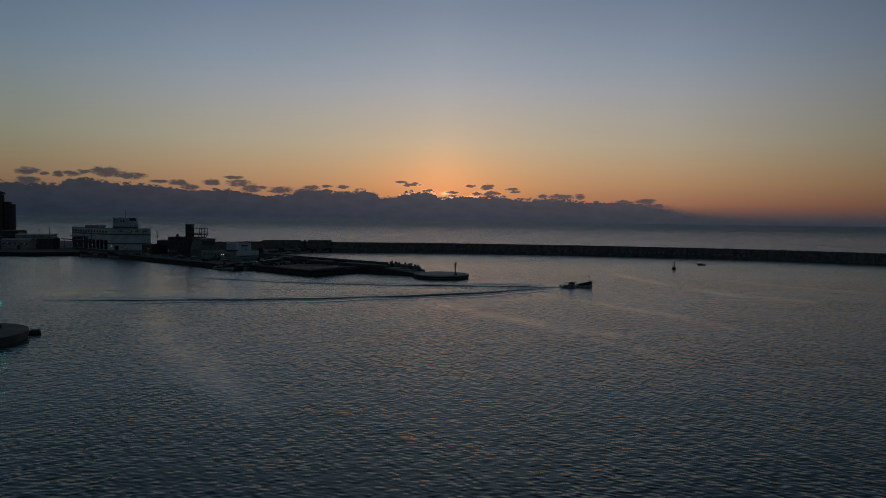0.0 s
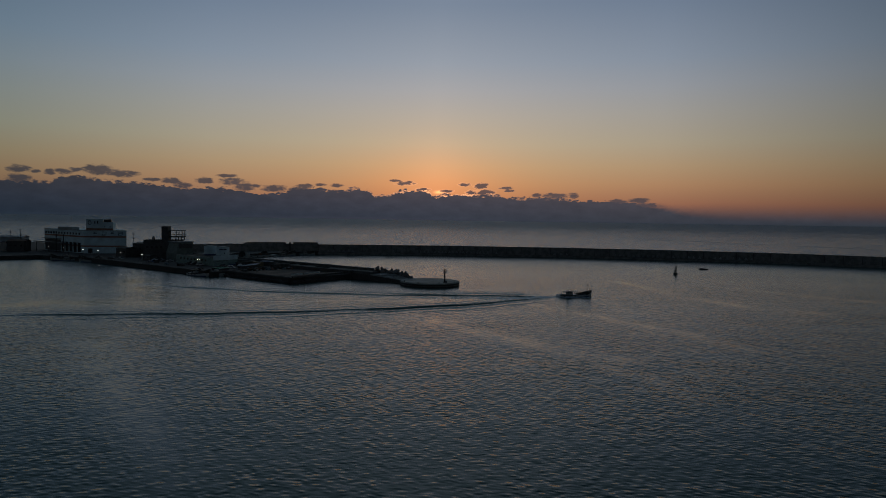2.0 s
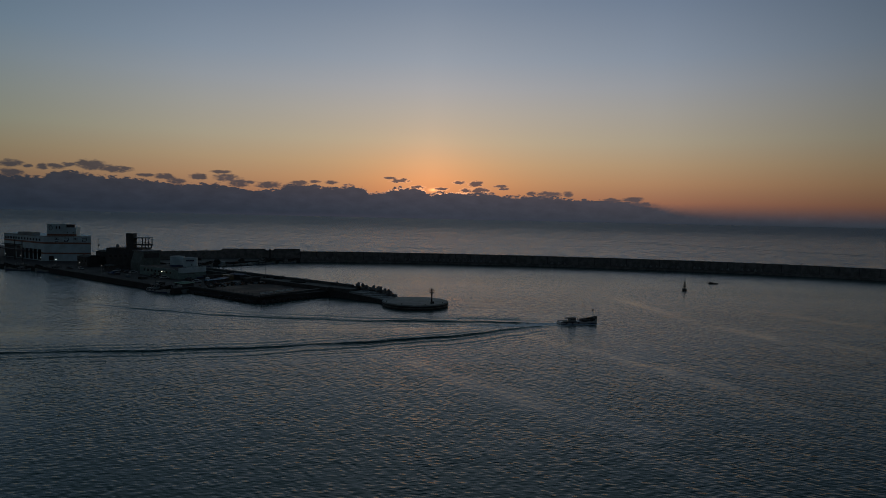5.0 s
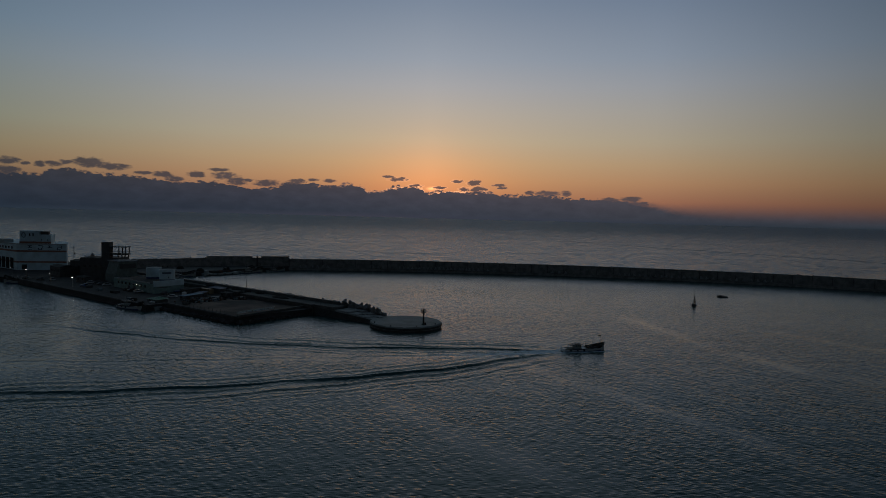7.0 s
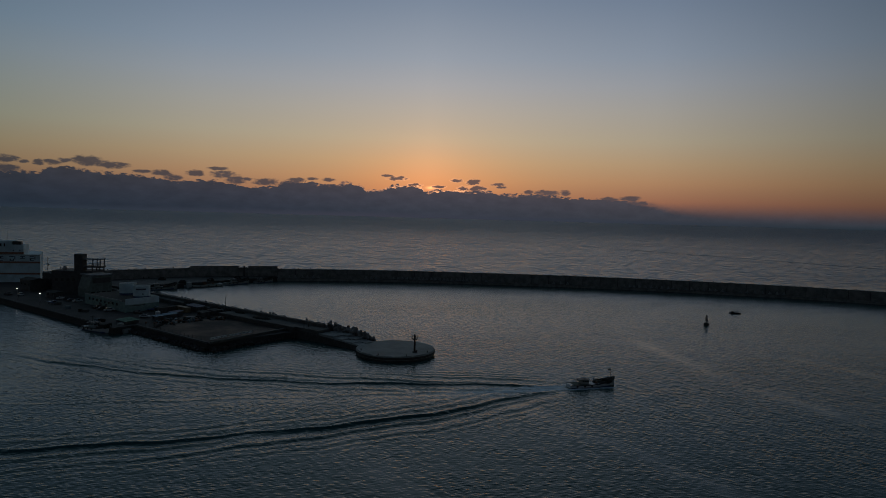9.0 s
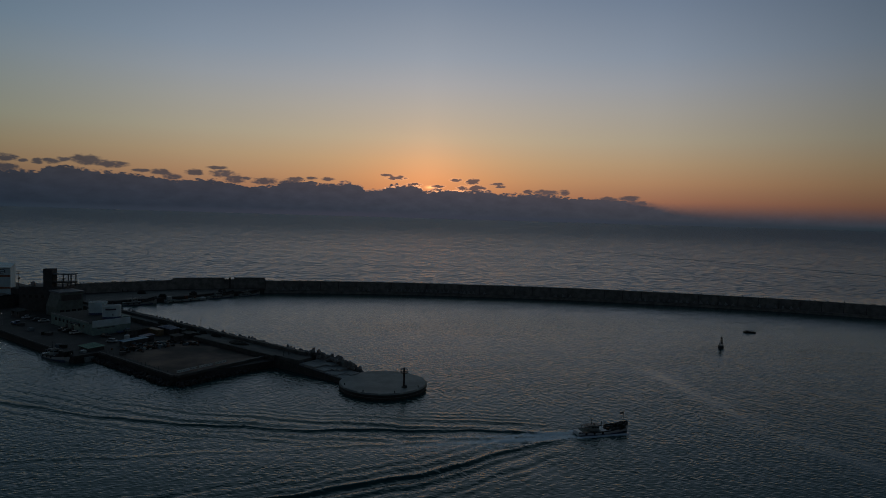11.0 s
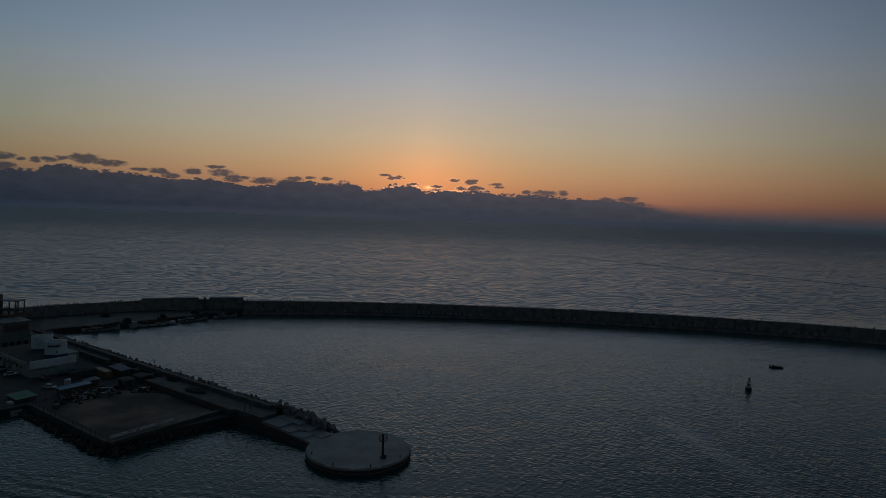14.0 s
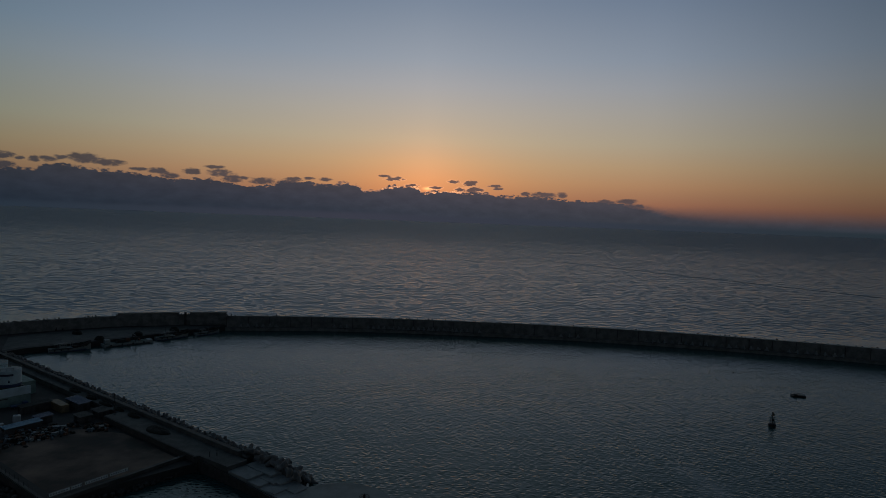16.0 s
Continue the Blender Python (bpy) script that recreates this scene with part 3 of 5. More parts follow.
# breakwater: vertical inner wall with a crest, along a gentle curve
INNER = [(-103, 545), (-71, 550), (-39, 553), (-5, 554), (44, 552), (94, 548), (126, 543), (157, 537), (187, 530), (215, 522), (241, 514), (270, 503), (310, 482), (360, 450), (430, 395), (520, 310)]
WALL_Z = 7.8


def resample(pts, step):
    p = np.array(pts, float)
    s = np.concatenate([[0], np.cumsum(np.hypot(*np.diff(p, axis=0).T))])
    t = np.linspace(0, s[-1], int(s[-1] / step) + 1)
    x, y = np.interp(t, s, p[:, 0]), np.interp(t, s, p[:, 1])
    k = np.hanning(9)
    k /= k.sum()
    pad = lambda a: np.concatenate([2 * a[0] - a[4:0:-1], a, 2 * a[-1] - a[-2:-6:-1]])
    return list(zip(np.convolve(pad(x), k, "valid"), np.convolve(pad(y), k, "valid")))


def sweep(bm, pts, profile):
    """Carries a closed cross-section of (offset to the left, height) along a line."""
    n = len(pts)
    rings = []
    for i, (x, y) in enumerate(pts):
        a, b = pts[max(0, i - 1)], pts[min(n - 1, i + 1)]
        d = Vector((b[0] - a[0], b[1] - a[1])).normalized()
        rings.append([bm.verts.new((x - d.y * o, y + d.x * o, z)) for o, z in profile])
    m = len(profile)
    for p, q in zip(rings, rings[1:]):
        for k in range(m):
            j = (k + 1) % m
            bm.faces.new((p[k], p[j], q[j], q[k]))
    bm.faces.new(rings[0]), bm.faces.new(rings[-1][::-1])
    bmesh.ops.recalc_face_normals(bm, faces=bm.faces)
    return bm


BW = resample(INNER, 6.0)
solid("breakwater", sweep(NB(), BW, [(0, -2), (0, 1.6), (2.4, 1.7), (2.6, WALL_Z), (4.0, WALL_Z), (4.2, WALL_Z - 1.6), (9, WALL_Z - 1.8), (16, -2)]),
      M_BREAK, "long dark concrete breakwater with a crest wall and lower ledge", "breakwater", "structure")
solid("breakwater_coping", sweep(NB(), BW, [(2.5, WALL_Z + 0.004), (2.5, WALL_Z + 0.22), (4.1, WALL_Z + 0.22), (4.1, WALL_Z + 0.004)]), M_DISC,
      "pale coping strip along the breakwater crest", "coping", "structure")
OUTER = [(-104, 551), (-134, 545), (-160, 534), (-181, 520), (-200, 506), (-209, 497)]
solid("sea_wall", sweep(NB(), resample(OUTER, 6.0), [(0, 0), (0, 8.4), (-1.6, 8.4), (-1.8, 0)]), M_BREAK,
      "curved grey concrete sea wall behind the inner quay", "wall", "structure")

solid("inner_quay_paving", prism(NB(), [(-106, 546), (-115, 538.5), (-129, 523.5), (-143, 507), (-161, 490.5), (-175, 479), (-180, 471), (-195, 499), (-181, 516), (-160, 530), (-134, 541)], QUAY_Z - 0.5, QUAY_Z + 0.03), M_CONCRETE,
      "grey concrete paving of the inner quay", "paving", "structure")

# parapet of the jetty, the pale slabs at its end, and the round pier head
solid("jetty_parapet", B(0, 0, -0.6, 171, 1.5, 1.8), M_CONCRETE, "long grey concrete parapet wall along the jetty road", "wall", "structure", bevel=0.1, at=pose(*L(72.5, 43.5), ROAD_Z, 0, 0, TURN))


def ramp_block(pts, z0, tops):
    """A block over a quadrilateral whose corners have heights of their own."""
    bm = NB()
    lo, hi = [bm.verts.new((*p, z0)) for p in pts], [bm.verts.new((*p, z)) for p, z in zip(pts, tops)]
    bm.faces.new(lo[::-1]), bm.faces.new(hi)
    for i in range(4):
        j = (i + 1) % 4
        bm.faces.new((lo[i], lo[j], hi[j], hi[i]))
    bmesh.ops.recalc_face_normals(bm, faces=bm.faces)
    return bm


# darker facing slab over the quay side of the jetty
solid("jetty_face", ramp_block([L(-40, 36.55), L(-40, 37.0), L(-5, 36.15), L(-5, 35.8)], -2, (1.4, 1.4, 3.5, 3.5)), M_ROCK, "dark facing of the jetty wall", "wall", "structure")
solid("jetty", ramp_block([L(-17.05, 36.9), L(-17.05, 45.8), L(-38, 45.8), L(-40, 37.1)], -2, (3.0, 3.0, 1.75, 1.65)), M_SLAB, "pale sloping concrete jetty arm leading to the pier head", "jetty", "structure")
bm = lathe(NB(), [(13.7, 0.5), (14.0, 0.6), (14.08, 1.7), (13.98, 1.8)], 72)
solid("pier_head", bm, M_DISC, "round flat grey concrete pier head", "pier head", "structure", at=pose(-9.4, 328.8, 0))
# ring of darker material round the side, below the pale top
solid("pier_head_skirt", lathe(NB(), [(13.75, -2.0), (13.8, 0.7), (14.14, 0.75), (14.16, 1.5), (13.6, 1.52)], 72), M_ROCK, "dark side of the round pier head", "pier head", "structure", at=pose(-9.4, 328.8, 0))

# ---- buildings ----


def windows(parent, xs, z, w, h, y, mat=M_GLASS, name="window"):
    for x in xs:
        part(name, B(x, y, z, w, 0.12, h), mat, parent)


def white_building():
    """Four-storey white building with two orange bands and a roof tower."""
    C, R, LF = Vector((-257.0, 480.0)), Vector((-229.4, 485.3)), Vector((-306.5, 515.5))
    b = thing("fishery_building", C.x, C.y, QUAY_Z, 0, "white four-storey harbour building with orange bands and roof tower", "building")
    foot = [Vector((0, 0)), R - C, R - C + Vector((-14, 26)), LF - C + Vector((2, 20)), LF - C]
    part("wall", prism(NB(), [tuple(v) for v in foot], 0, 16.4), M_WHITE, b)

    def band(p, q, z, h, proud, mat, name, lo=0.0, hi=1.0):
        d = q - p
        o = Vector((d.y, -d.x)).normalized() * proud
        a, e = p + d * lo, p + d * hi
        part(name, prism(NB(), [tuple(a + o), tuple(e + o), tuple(e - o * 0.2), tuple(a - o * 0.2)], z, z + h), mat, b)
    f0, f1, fl = foot[0], foot[1], foot[4]
    for p, q in ((f0, f1), (fl, f0)):
        band(p, q, 11.3, 1.1, 0.06, M_ORANGE, "band")
        band(p, q, 4.6, 1.0, 0.06, M_ORANGE, "band")
        band(p, q, 16.0, 0.55, 0.16, M_OFFWHITE, "coping")
    for i in range(9):
        band(fl, f0, 13.0, 1.5, 0.05, M_GLASS, "window", 0.30 + i * 0.072, 0.30 + i * 0.072 + 0.034)
    for i in range(5):
        band(fl, f0, 0.4, 7.0, 0.065, M_GLASS, "door", 0.45 + i * 0.1, 0.45 + i * 0.1 + 0.075)
    for i in range(4):
        band(fl, f0, 12.9, 1.6, 0.05, M_GLASS, "window", 0.02 + i * 0.07, 0.02 + i * 0.07 + 0.045)
    band(f0, f1, 0.3, 3.2, 0.05, M_GLASS, "door", 0.1, 0.2)
    # large sign: characters drawn as plain strokes of their size
    strokes = ((0.0, 0.09, 15.1, 0.4), (0.03, 0.05, 14.2, 0.9), (0.0, 0.09, 14.0, 0.35), (0.005, 0.025, 12.8, 1.2), (0.065, 0.085, 12.8, 1.2), (0.005, 0.085, 12.8, 0.35), (0.095, 0.11, 13.6, 1.9))
    for lo, use in ((0.22, (0, 1, 2, 5)), (0.42, (3, 4, 5, 6, 0)), (0.62, (0, 1, 2)), (0.80, (0, 2, 3, 5, 6))):
        for i in use:
            l0, l1, z0, h = strokes[i]
            band(f0, f1, z0, h, 0.09, M_SIGN, "sign_stroke", lo + l0, lo + l1)
    # flat dark panels put the shade of the open bays into colour
    band(fl, f0, 0.3, 8.2, 0.07, M_DARKWALL, "loading_bay", 0.02, 0.3)
    band(fl, f0, 0.3, 8.2, 0.07, M_DARKWALL, "loading_bay", 0.32, 0.43)
    band(fl, f0, 8.9, 0.5, 1.6, M_DARKWALL, "canopy", 0.0, 0.45)
    # roof tower, stepped
    part("roof_tower", prism(NB(), [(1.6, 0.5), (12.4, 2.6), (10.4, 11), (-1, 9)], 16.4, 24.5), M_WHITE, b)
    part("tower_band", prism(NB(), [(1.5, 0.38), (18.9, 3.75), (18.9, 3.95), (1.5, 0.58)], 16.7, 17.9), M_ORANGE, b)
    part("tower_step", prism(NB(), [(12.3, 2.58), (18.8, 3.84), (16.8, 12), (10.3, 11)], 16.4, 22.3), M_WHITE, b)
    part("roof_tank", B(14.8, 4.8, 22.3, 4.6, 2.4, 2.0, 11), M_DARKSTEEL, b, "dark roof plant box", bevel=0.1)
    for x in (7.2, 9.0):
        part("window", B(x, 0.44 + 0.194 * (x - 1.6), 21.2, 0.7, 0.12, 1.9, 11), M_GLASS, b)
    for x, z in ((13.6, 18.6), (17.0, 18.6)):
        part("window", B(x, 0.44 + 0.194 * (x - 1.6), z, 0.5, 0.12, 0.7, 11), M_GLASS, b)
    bm = NB()
    for i in range(14):
        a0, a1 = 2 * math.pi * i / 14, 2 * math.pi * (i + 1) / 14
        rod(bm, (3.8 + 1.0 * math.cos(a0), 0.86 + 0.19 * math.cos(a0), 21.9 + 1.5 * math.sin(a0)), (3.8 + 1.0 * math.cos(a1), 0.86 + 0.19 * math.cos(a1), 21.9 + 1.5 * math.sin(a1)), 0.22, seg=5)
    part("emblem", bm, M_SIGN, b, "dark round emblem")
    part("mast", rod(NB(), (9, 5, 24.5), (9, 5, 31), 0.12, 0.05), M_DARKSTEEL, b)
    part("roof_plant", prism(NB(), [(-30, 20), (-14, 9.5), (-11, 14), (-27, 24)], 16.4, 18.3), M_OFFWHITE, b)
    # steel gantry with a roof along the quay side
    for t in (0.1, 0.42, 0.62, 0.8):
        p = fl + (f0 - fl) * t + Vector((-4.5, -7))
        part("column", rod(NB(), (p.x, p.y, 0), (p.x, p.y, 13.5 if t in (0.62, 0.8) else 7), 0.3), M_DARKSTEEL, b)
    p, q = fl + (f0 - fl) * 0.0 + Vector((-4, -7)), fl + (f0 - fl) * 0.84 + Vector((-4, -7))
    part("canopy_beam", rod(NB(), (p.x, p.y, 7), (q.x, q.y, 7), 0.45, seg=6), M_DARKSTEEL, b)
    return b


white_building()


def tower_building():
    b = thing("watch_tower_building", -182, 443, QUAY_Z, 0, "dark concrete building with a stair tower and roofed terrace", "building")
    part("wall", B(-5.0, 6, 0, 21, 13, 12.0), M_DARKWALL, b)
    part("stair_tower", B(-1.7, 2.0, 0, 4.4, 4.4, 20.9), M_DARKWALL, b, bevel=0.08)
    part("terrace_slab", B(4.9, 3.4, 13.7, 9.4, 5.0, 0.8), M_DARKWALL, b)
    part("terrace_roof", B(4.9, 3.5, 18.0, 9.5, 5.4, 0.55), M_ROOFGREY, b, bevel=0.08)
    for x, y in ((9.0, 1.2), (9.0, 5.6), (5.2, 1.2), (5.2, 5.6)):
        part("column", B(x, y, 14.5, 0.4, 0.4, 3.5), M_DARKWALL, b)
        part("stilt", B(x - 0.4, y + 0.2, 12.0, 0.5, 0.5, 1.7), M_DARKWALL, b)
    for y in (0.95, 5.85):
        part("rail", rod(NB(), (0.6, y, 15.6), (9.5, y, 15.6), 0.07, seg=6), M_DARKSTEEL, b)
        for i in range(8):
            part("baluster", rod(NB(), (0.8 + i * 1.24, y, 14.5), (0.8 + i * 1.24, y, 15.6), 0.05, seg=5), M_DARKSTEEL, b)
    part("roof_dome", lathe(NB(), [(1.0, 12.0), (1.0, 13.2), (0.7, 14.0), (0.2, 14.3)], 14, -10.5, 3), M_STEEL, b)
    windows(b, (-13, -10, -7, -4, 2, 4), 6.5, 1.4, 1.4, -0.55)
    return b


tower_building()


def shed_hall():
    """Green-grey hall with a sloping front and a sheet roof."""
    b = thing("sloped_front_hall", *L(140.9, 27.2), QUAY_Z, TURN, "dull green hall with a grey sheet roof and sloping front", "building")
    bm = NB()
    w = 5.5
    prof = [(-6.2, 0), (6, 0), (5.6, 11.0), (-4.0, 11.0), (-6.2, 4.4)]
    rings = [[bm.verts.new((x, y, z)) for y, z in prof] for x in (-w, w)]
    for k in range(5):
        j = (k + 1) % 5
        bm.faces.new((rings[0][k], rings[0][j], rings[1][j], rings[1][k]))
    bm.faces.new(rings[0][::-1]), bm.faces.new(rings[1])
    bmesh.ops.recalc_face_normals(bm, faces=bm.faces)
    part("wall", bm, M_DULLGREEN, b)
    part("roof", prism(NB(), [(-6.1, -4.8), (6.1, -4.8), (6.1, 6.2), (-6.1, 6.2)], 11.0, 11.6), M_ROOFGREY, b)
    part("fascia", B(5.54, 0.6, 7.4, 0.14, 9, 2.6), M_DARKWALL, b)
    for y in (-3, -0.4, 2.2, 4.8):
        part("window", B(5.56, y - 0.6, 1.4, 0.14, 1.8, 1.6), M_GLASS, b)
    return b


shed_hall()


def tank_house():
    b = thing("pump_house", *L(100.5, 20.4), QUAY_Z, TURN, "low pale building with a dark flat roof and parapet", "building")
    lx, ly, h = 39.0, 15.4, 4.5
    part("wall", B(0, 0, 0, lx, ly, h), M_GREENWALL, b)
    part("roof", B(0, 0, h, lx - 0.5, ly - 0.5, 0.12), M_ROOFDARK, b)
    part("annex", B(1.5, ly / 2 + 2.8, 0, 15, 5.6, h + 0.12), M_GREENWALL, b)
    part("parapet", B(lx / 2 - 0.2, 0, h - 1.2, 0.5, ly + 0.1, 2.7), M_WHITE, b, "white end parapet")
    part("end_wall_face", B(lx / 2 + 0.06, 0, 0, 0.1, ly - 0.2, 3.2), M_GREENWALL, b)
    part("parapet", B(-2, -ly / 2 + 0.15, h, lx - 4.2, 0.3, 0.5), M_OFFWHITE, b)
    part("parapet", B(-2, ly / 2 - 0.15, h, lx - 4.2, 0.3, 0.5), M_OFFWHITE, b)
    part("fascia", B(lx / 2 + 0.13, -2.5, 2.6, 0.08, 7, 0.3), M_DARKWALL, b)
    for i in range(8):
        part("window", B(-14.5 + i * 3.7, -ly / 2 - 0.02, 2.3, 1.5, 0.12, 1.2), M_GLASS, b)
    for x in (-4, 1.5):
        part("door", B(x, -ly / 2 - 0.04, 0.05, 2.2, 0.12, 1.95), M_DARKWALL, b)
    part("wall_lamp", B(5.6, -ly / 2 - 0.25, 3.2, 0.2, 0.2, 0.18), M_LAMP, b, "lit wall lamp")
    part("wall_lamp", B(3.6, -ly / 2 - 0.25, 3.0, 0.2, 0.2, 0.18), M_LAMP, b, "lit wall lamp")
    part("canopy", B(5, -ly / 2 - 0.9, 3.5, 7, 1.8, 0.15), M_DARKWALL, b)
    return b


tank_house()


def storage_tank(u, n, r, h, sign):
    x, y = L(u, n)
    b = thing("storage_tank", x, y, QUAY_Z + 4.63, TURN, "white round steel storage tank with navy foot and lettering" if sign else
              "plain pale round steel storage tank standing on a flat roof", "tank", "tanks on the pump house")
    part("shell", lathe(NB(), [(r, 0.9), (r, h - 0.15), (r + 0.08, h - 0.1), (r + 0.08, h)], 40), M_WHITE, b)
    part("foot", lathe(NB(), [(r + 0.03, 0.0), (r + 0.03, 0.9)], 40), M_NAVY, b, "navy painted foot ring")
    part("roof_cone", lathe(NB(), [(r - 0.1, h), (r * 0.5, h + 0.3), (0.3, h + 0.5)], 40), M_OFFWHITE, b)
    for i in range(0, 24):
        a0, a1 = 2 * math.pi * i / 24, 2 * math.pi * (i + 1) / 24
        part("rail", rod(NB(), (r * math.cos(a0), r * math.sin(a0), h + 0.9), (r * math.cos(a1), r * math.sin(a1), h + 0.9), 0.04, seg=4), M_STEEL, b)
        if i % 2 == 0:
            part("rail_post", rod(NB(), (r * math.cos(a0), r * math.sin(a0), h), (r * math.cos(a0), r * math.sin(a0), h + 0.9), 0.04, seg=4), M_STEEL, b)
    if sign:
        for i in range(7):
            a = radians(-62 + i * 9.5)
            part("sign_stroke", B((r + 0.02) * math.cos(a), (r + 0.02) * math.sin(a), h - 1.7, 0.12, 0.6, 0.7, math.degrees(a)), M_SIGN, b)
        a = radians(-20)
        part("emblem", B((r + 0.02) * math.cos(a), (r + 0.02) * math.sin(a), 1.6, 0.12, 0.6, 0.8, math.degrees(a), taper=0.4), M_SIGN, b)
    return b


storage_tank(91.4, 25.4, 3.7, 5.5, True)
storage_tank(105.2, 26.0, 3.7, 5.5, False)

# ---- pier head, jetty and marks ----


def lattice_beacon(x, y, z, h, mat, label, light=None):
    """Signal post: round column on a foot, gallery with railing, lantern."""
    b = thing("harbour_beacon", x, y, z, 0, label, "beacon")
    part("foot", lathe(NB(), [(0.75, 0), (0.75, 0.25), (0.45, 0.45)], 16), M_CONCRETE, b)
    part("column", lathe(NB(), [(0.34, 0.3), (0.3, h * 0.66)], 16), mat, b)
    part("gallery", lathe(NB(), [(0.35, h * 0.66), (1.15, h * 0.7), (1.2, h * 0.73)], 16), mat, b)
    for i in range(8):
        a = 2 * math.pi * i / 8
        a2 = 2 * math.pi * (i + 1) / 8
        p, q = (1.15 * math.cos(a), 1.15 * math.sin(a)), (1.15 * math.cos(a2), 1.15 * math.sin(a2))
        part("rail_post", rod(NB(), (*p, h * 0.73), (*p, h * 0.73 + 1.0), 0.05, seg=5), mat, b)
        part("rail", rod(NB(), (*p, h * 0.73 + 1.0), (*q, h * 0.73 + 1.0), 0.05, seg=5), mat, b)
        part("rail", rod(NB(), (*p, h * 0.73 + 0.5), (*q, h * 0.73 + 0.5), 0.04, seg=5), mat, b)
    part("lantern", lathe(NB(), [(0.3, h * 0.73), (0.3, h - 0.7), (0.34, h - 0.6), (0.1, h - 0.3)], 12), light or mat, b)
    part("spike", rod(NB(), (0, 0, h - 0.35), (0, 0, h), 0.05, 0.02, 6), M_DARKSTEEL, b)
    part("equipment_box", B(0.7, -0.2, 0.0, 0.6, 0.5, 0.9), M_DARKSTEEL, b, bevel=0.04)
    return b


lattice_beacon(-2.5, 322.8, 1.8, 6.7, M_RED, "dark red harbour beacon with railed gallery on the pier head")
rim = NB()
for k in range(44):
    a = radians(190 + k * 4)
    if k % 7 < 6:
        box(rim, 13.75 * math.cos(a), 13.75 * math.sin(a), 1.803, 0.28, 0.8, 0.22, math.degrees(a))
solid("pier_head_kerb", rim, M_SLAB, "low pale kerb stones round the pier head rim", "kerb", "structure", at=pose(-9.4, 328.8, 0))
for i in range(4):
    a = radians(200 + i * 45)
    bo = thing("mooring_bollard", -9.4 + 12.6 * math.cos(a), 328.8 + 12.6 * math.sin(a), 1.8, 0, "short dark iron mooring bollard on the pier head", "bollard", "bollards on the pier head")
    part("stem", lathe(NB(), [(0.22, 0), (0.16, 0.12), (0.15, 0.4)], 12), M_DARKSTEEL, bo)
    part("cap", lathe(NB(), [(0.15, 0.4), (0.26, 0.48), (0.2, 0.58)], 12), M_DARKSTEEL, bo)

# raised pale slabs stepping down the jetty
jetty_steps = thing("jetty_slabs", *L(-17, 41), 3.0, TURN, "pale stepped concrete slabs at the jetty end", "slabs", kind="structure")
for x, y, w, d, h in ((4.0, -1.6, 7.8, 5.0, 0.8), (5.4, 2.9, 10.6, 3.6, 1.05), (9.6, -2.4, 6.0, 3.2, 0.5), (12.4, 2.2, 6.0, 4.0, 0.7), (14.8, -1.4, 6.2, 4.6, 0.28), (18.0, 1.9, 6.4, 4.0, 0.4), (9.4, 0.3, 9.0, 2.0, 0.62), (19.4, -1.2, 5.0, 4.0, 0.12)):
    part("slab", B(x, y, -0.3 - 0.06 * (x + w / 2), w, d, h * 0.8 + 0.35), M_SLAB, jetty_steps, bevel=0.05)
for u, n in ((-8.0, 37.5), (-8.6, 39.3)):
    bo = thing("marker_post", *L(u, n), ROAD_Z, 0, "thin dark steel marker post on the jetty road", "post", "posts on the jetty")
    part("post", rod(NB(), (0, 0, 0), (0, 0, 1.4), 0.14, 0.12, 8), M_DARKSTEEL, bo)
    part("cap", lathe(NB(), [(0.18, 1.4), (0.18, 1.5), (0.05, 1.56)], 8), M_DARKSTEEL, bo)


def channel_buoy(x, y):
    b = thing("channel_buoy", x, y, 0, 15, "dark lattice-topped channel buoy floating in the harbour", "buoy")
    part("float", lathe(NB(), [(0.7, -1.0), (1.15, -0.6), (1.22, 0.9), (1.05, 1.25), (0.5, 1.35)], 20), M_DARKSTEEL, b)
    part("fender_ring", lathe(NB(), [(1.22, 0.25), (1.34, 0.32), (1.34, 0.55), (1.22, 0.62)], 20), M_BLACK, b)
    for sx, sy in ((1, 1), (1, -1), (-1, 1), (-1, -1)):
        part("leg", rod(NB(), (0.5 * sx, 0.5 * sy, 1.25), (0.3 * sx, 0.3 * sy, 3.9), 0.1, seg=6), M_DARKSTEEL, b)
    for z, r in ((1.9, 0.52), (2.6, 0.46), (3.3, 0.42)):
        for i in range(4):
            a, c = radians(45 + 90 * i), radians(135 + 90 * i)
            part("brace", rod(NB(), (r * math.cos(a), r * math.sin(a), z), (r * math.cos(c), r * math.sin(c), z), 0.07, seg=5), M_DARKSTEEL, b)
    for i in range(3):
        a = radians(30 + 120 * i)
        part("solar_panel", B(0.5 * math.cos(a), 0.5 * math.sin(a), 2.0, 0.06, 0.6, 0.7, math.degrees(a)), M_GLASS, b)
    part("platform", lathe(NB(), [(0.55, 3.85), (0.62, 3.95)], 14), M_DARKSTEEL, b)
    part("lantern", lathe(NB(), [(0.22, 3.95), (0.22, 4.45), (0.08, 4.6)], 10), M_DARKSTEEL, b)
    part("topmark", lathe(NB(), [(0.05, 4.55), (0.36, 4.75), (0.36, 5.05), (0.05, 5.25)], 10), M_DARKSTEEL, b)
    part("radar_reflector", B(0.45, 0, 4.0, 0.5, 0.5, 0.5, 45), M_DARKSTEEL, b)


channel_buoy(136.4, 402.6)


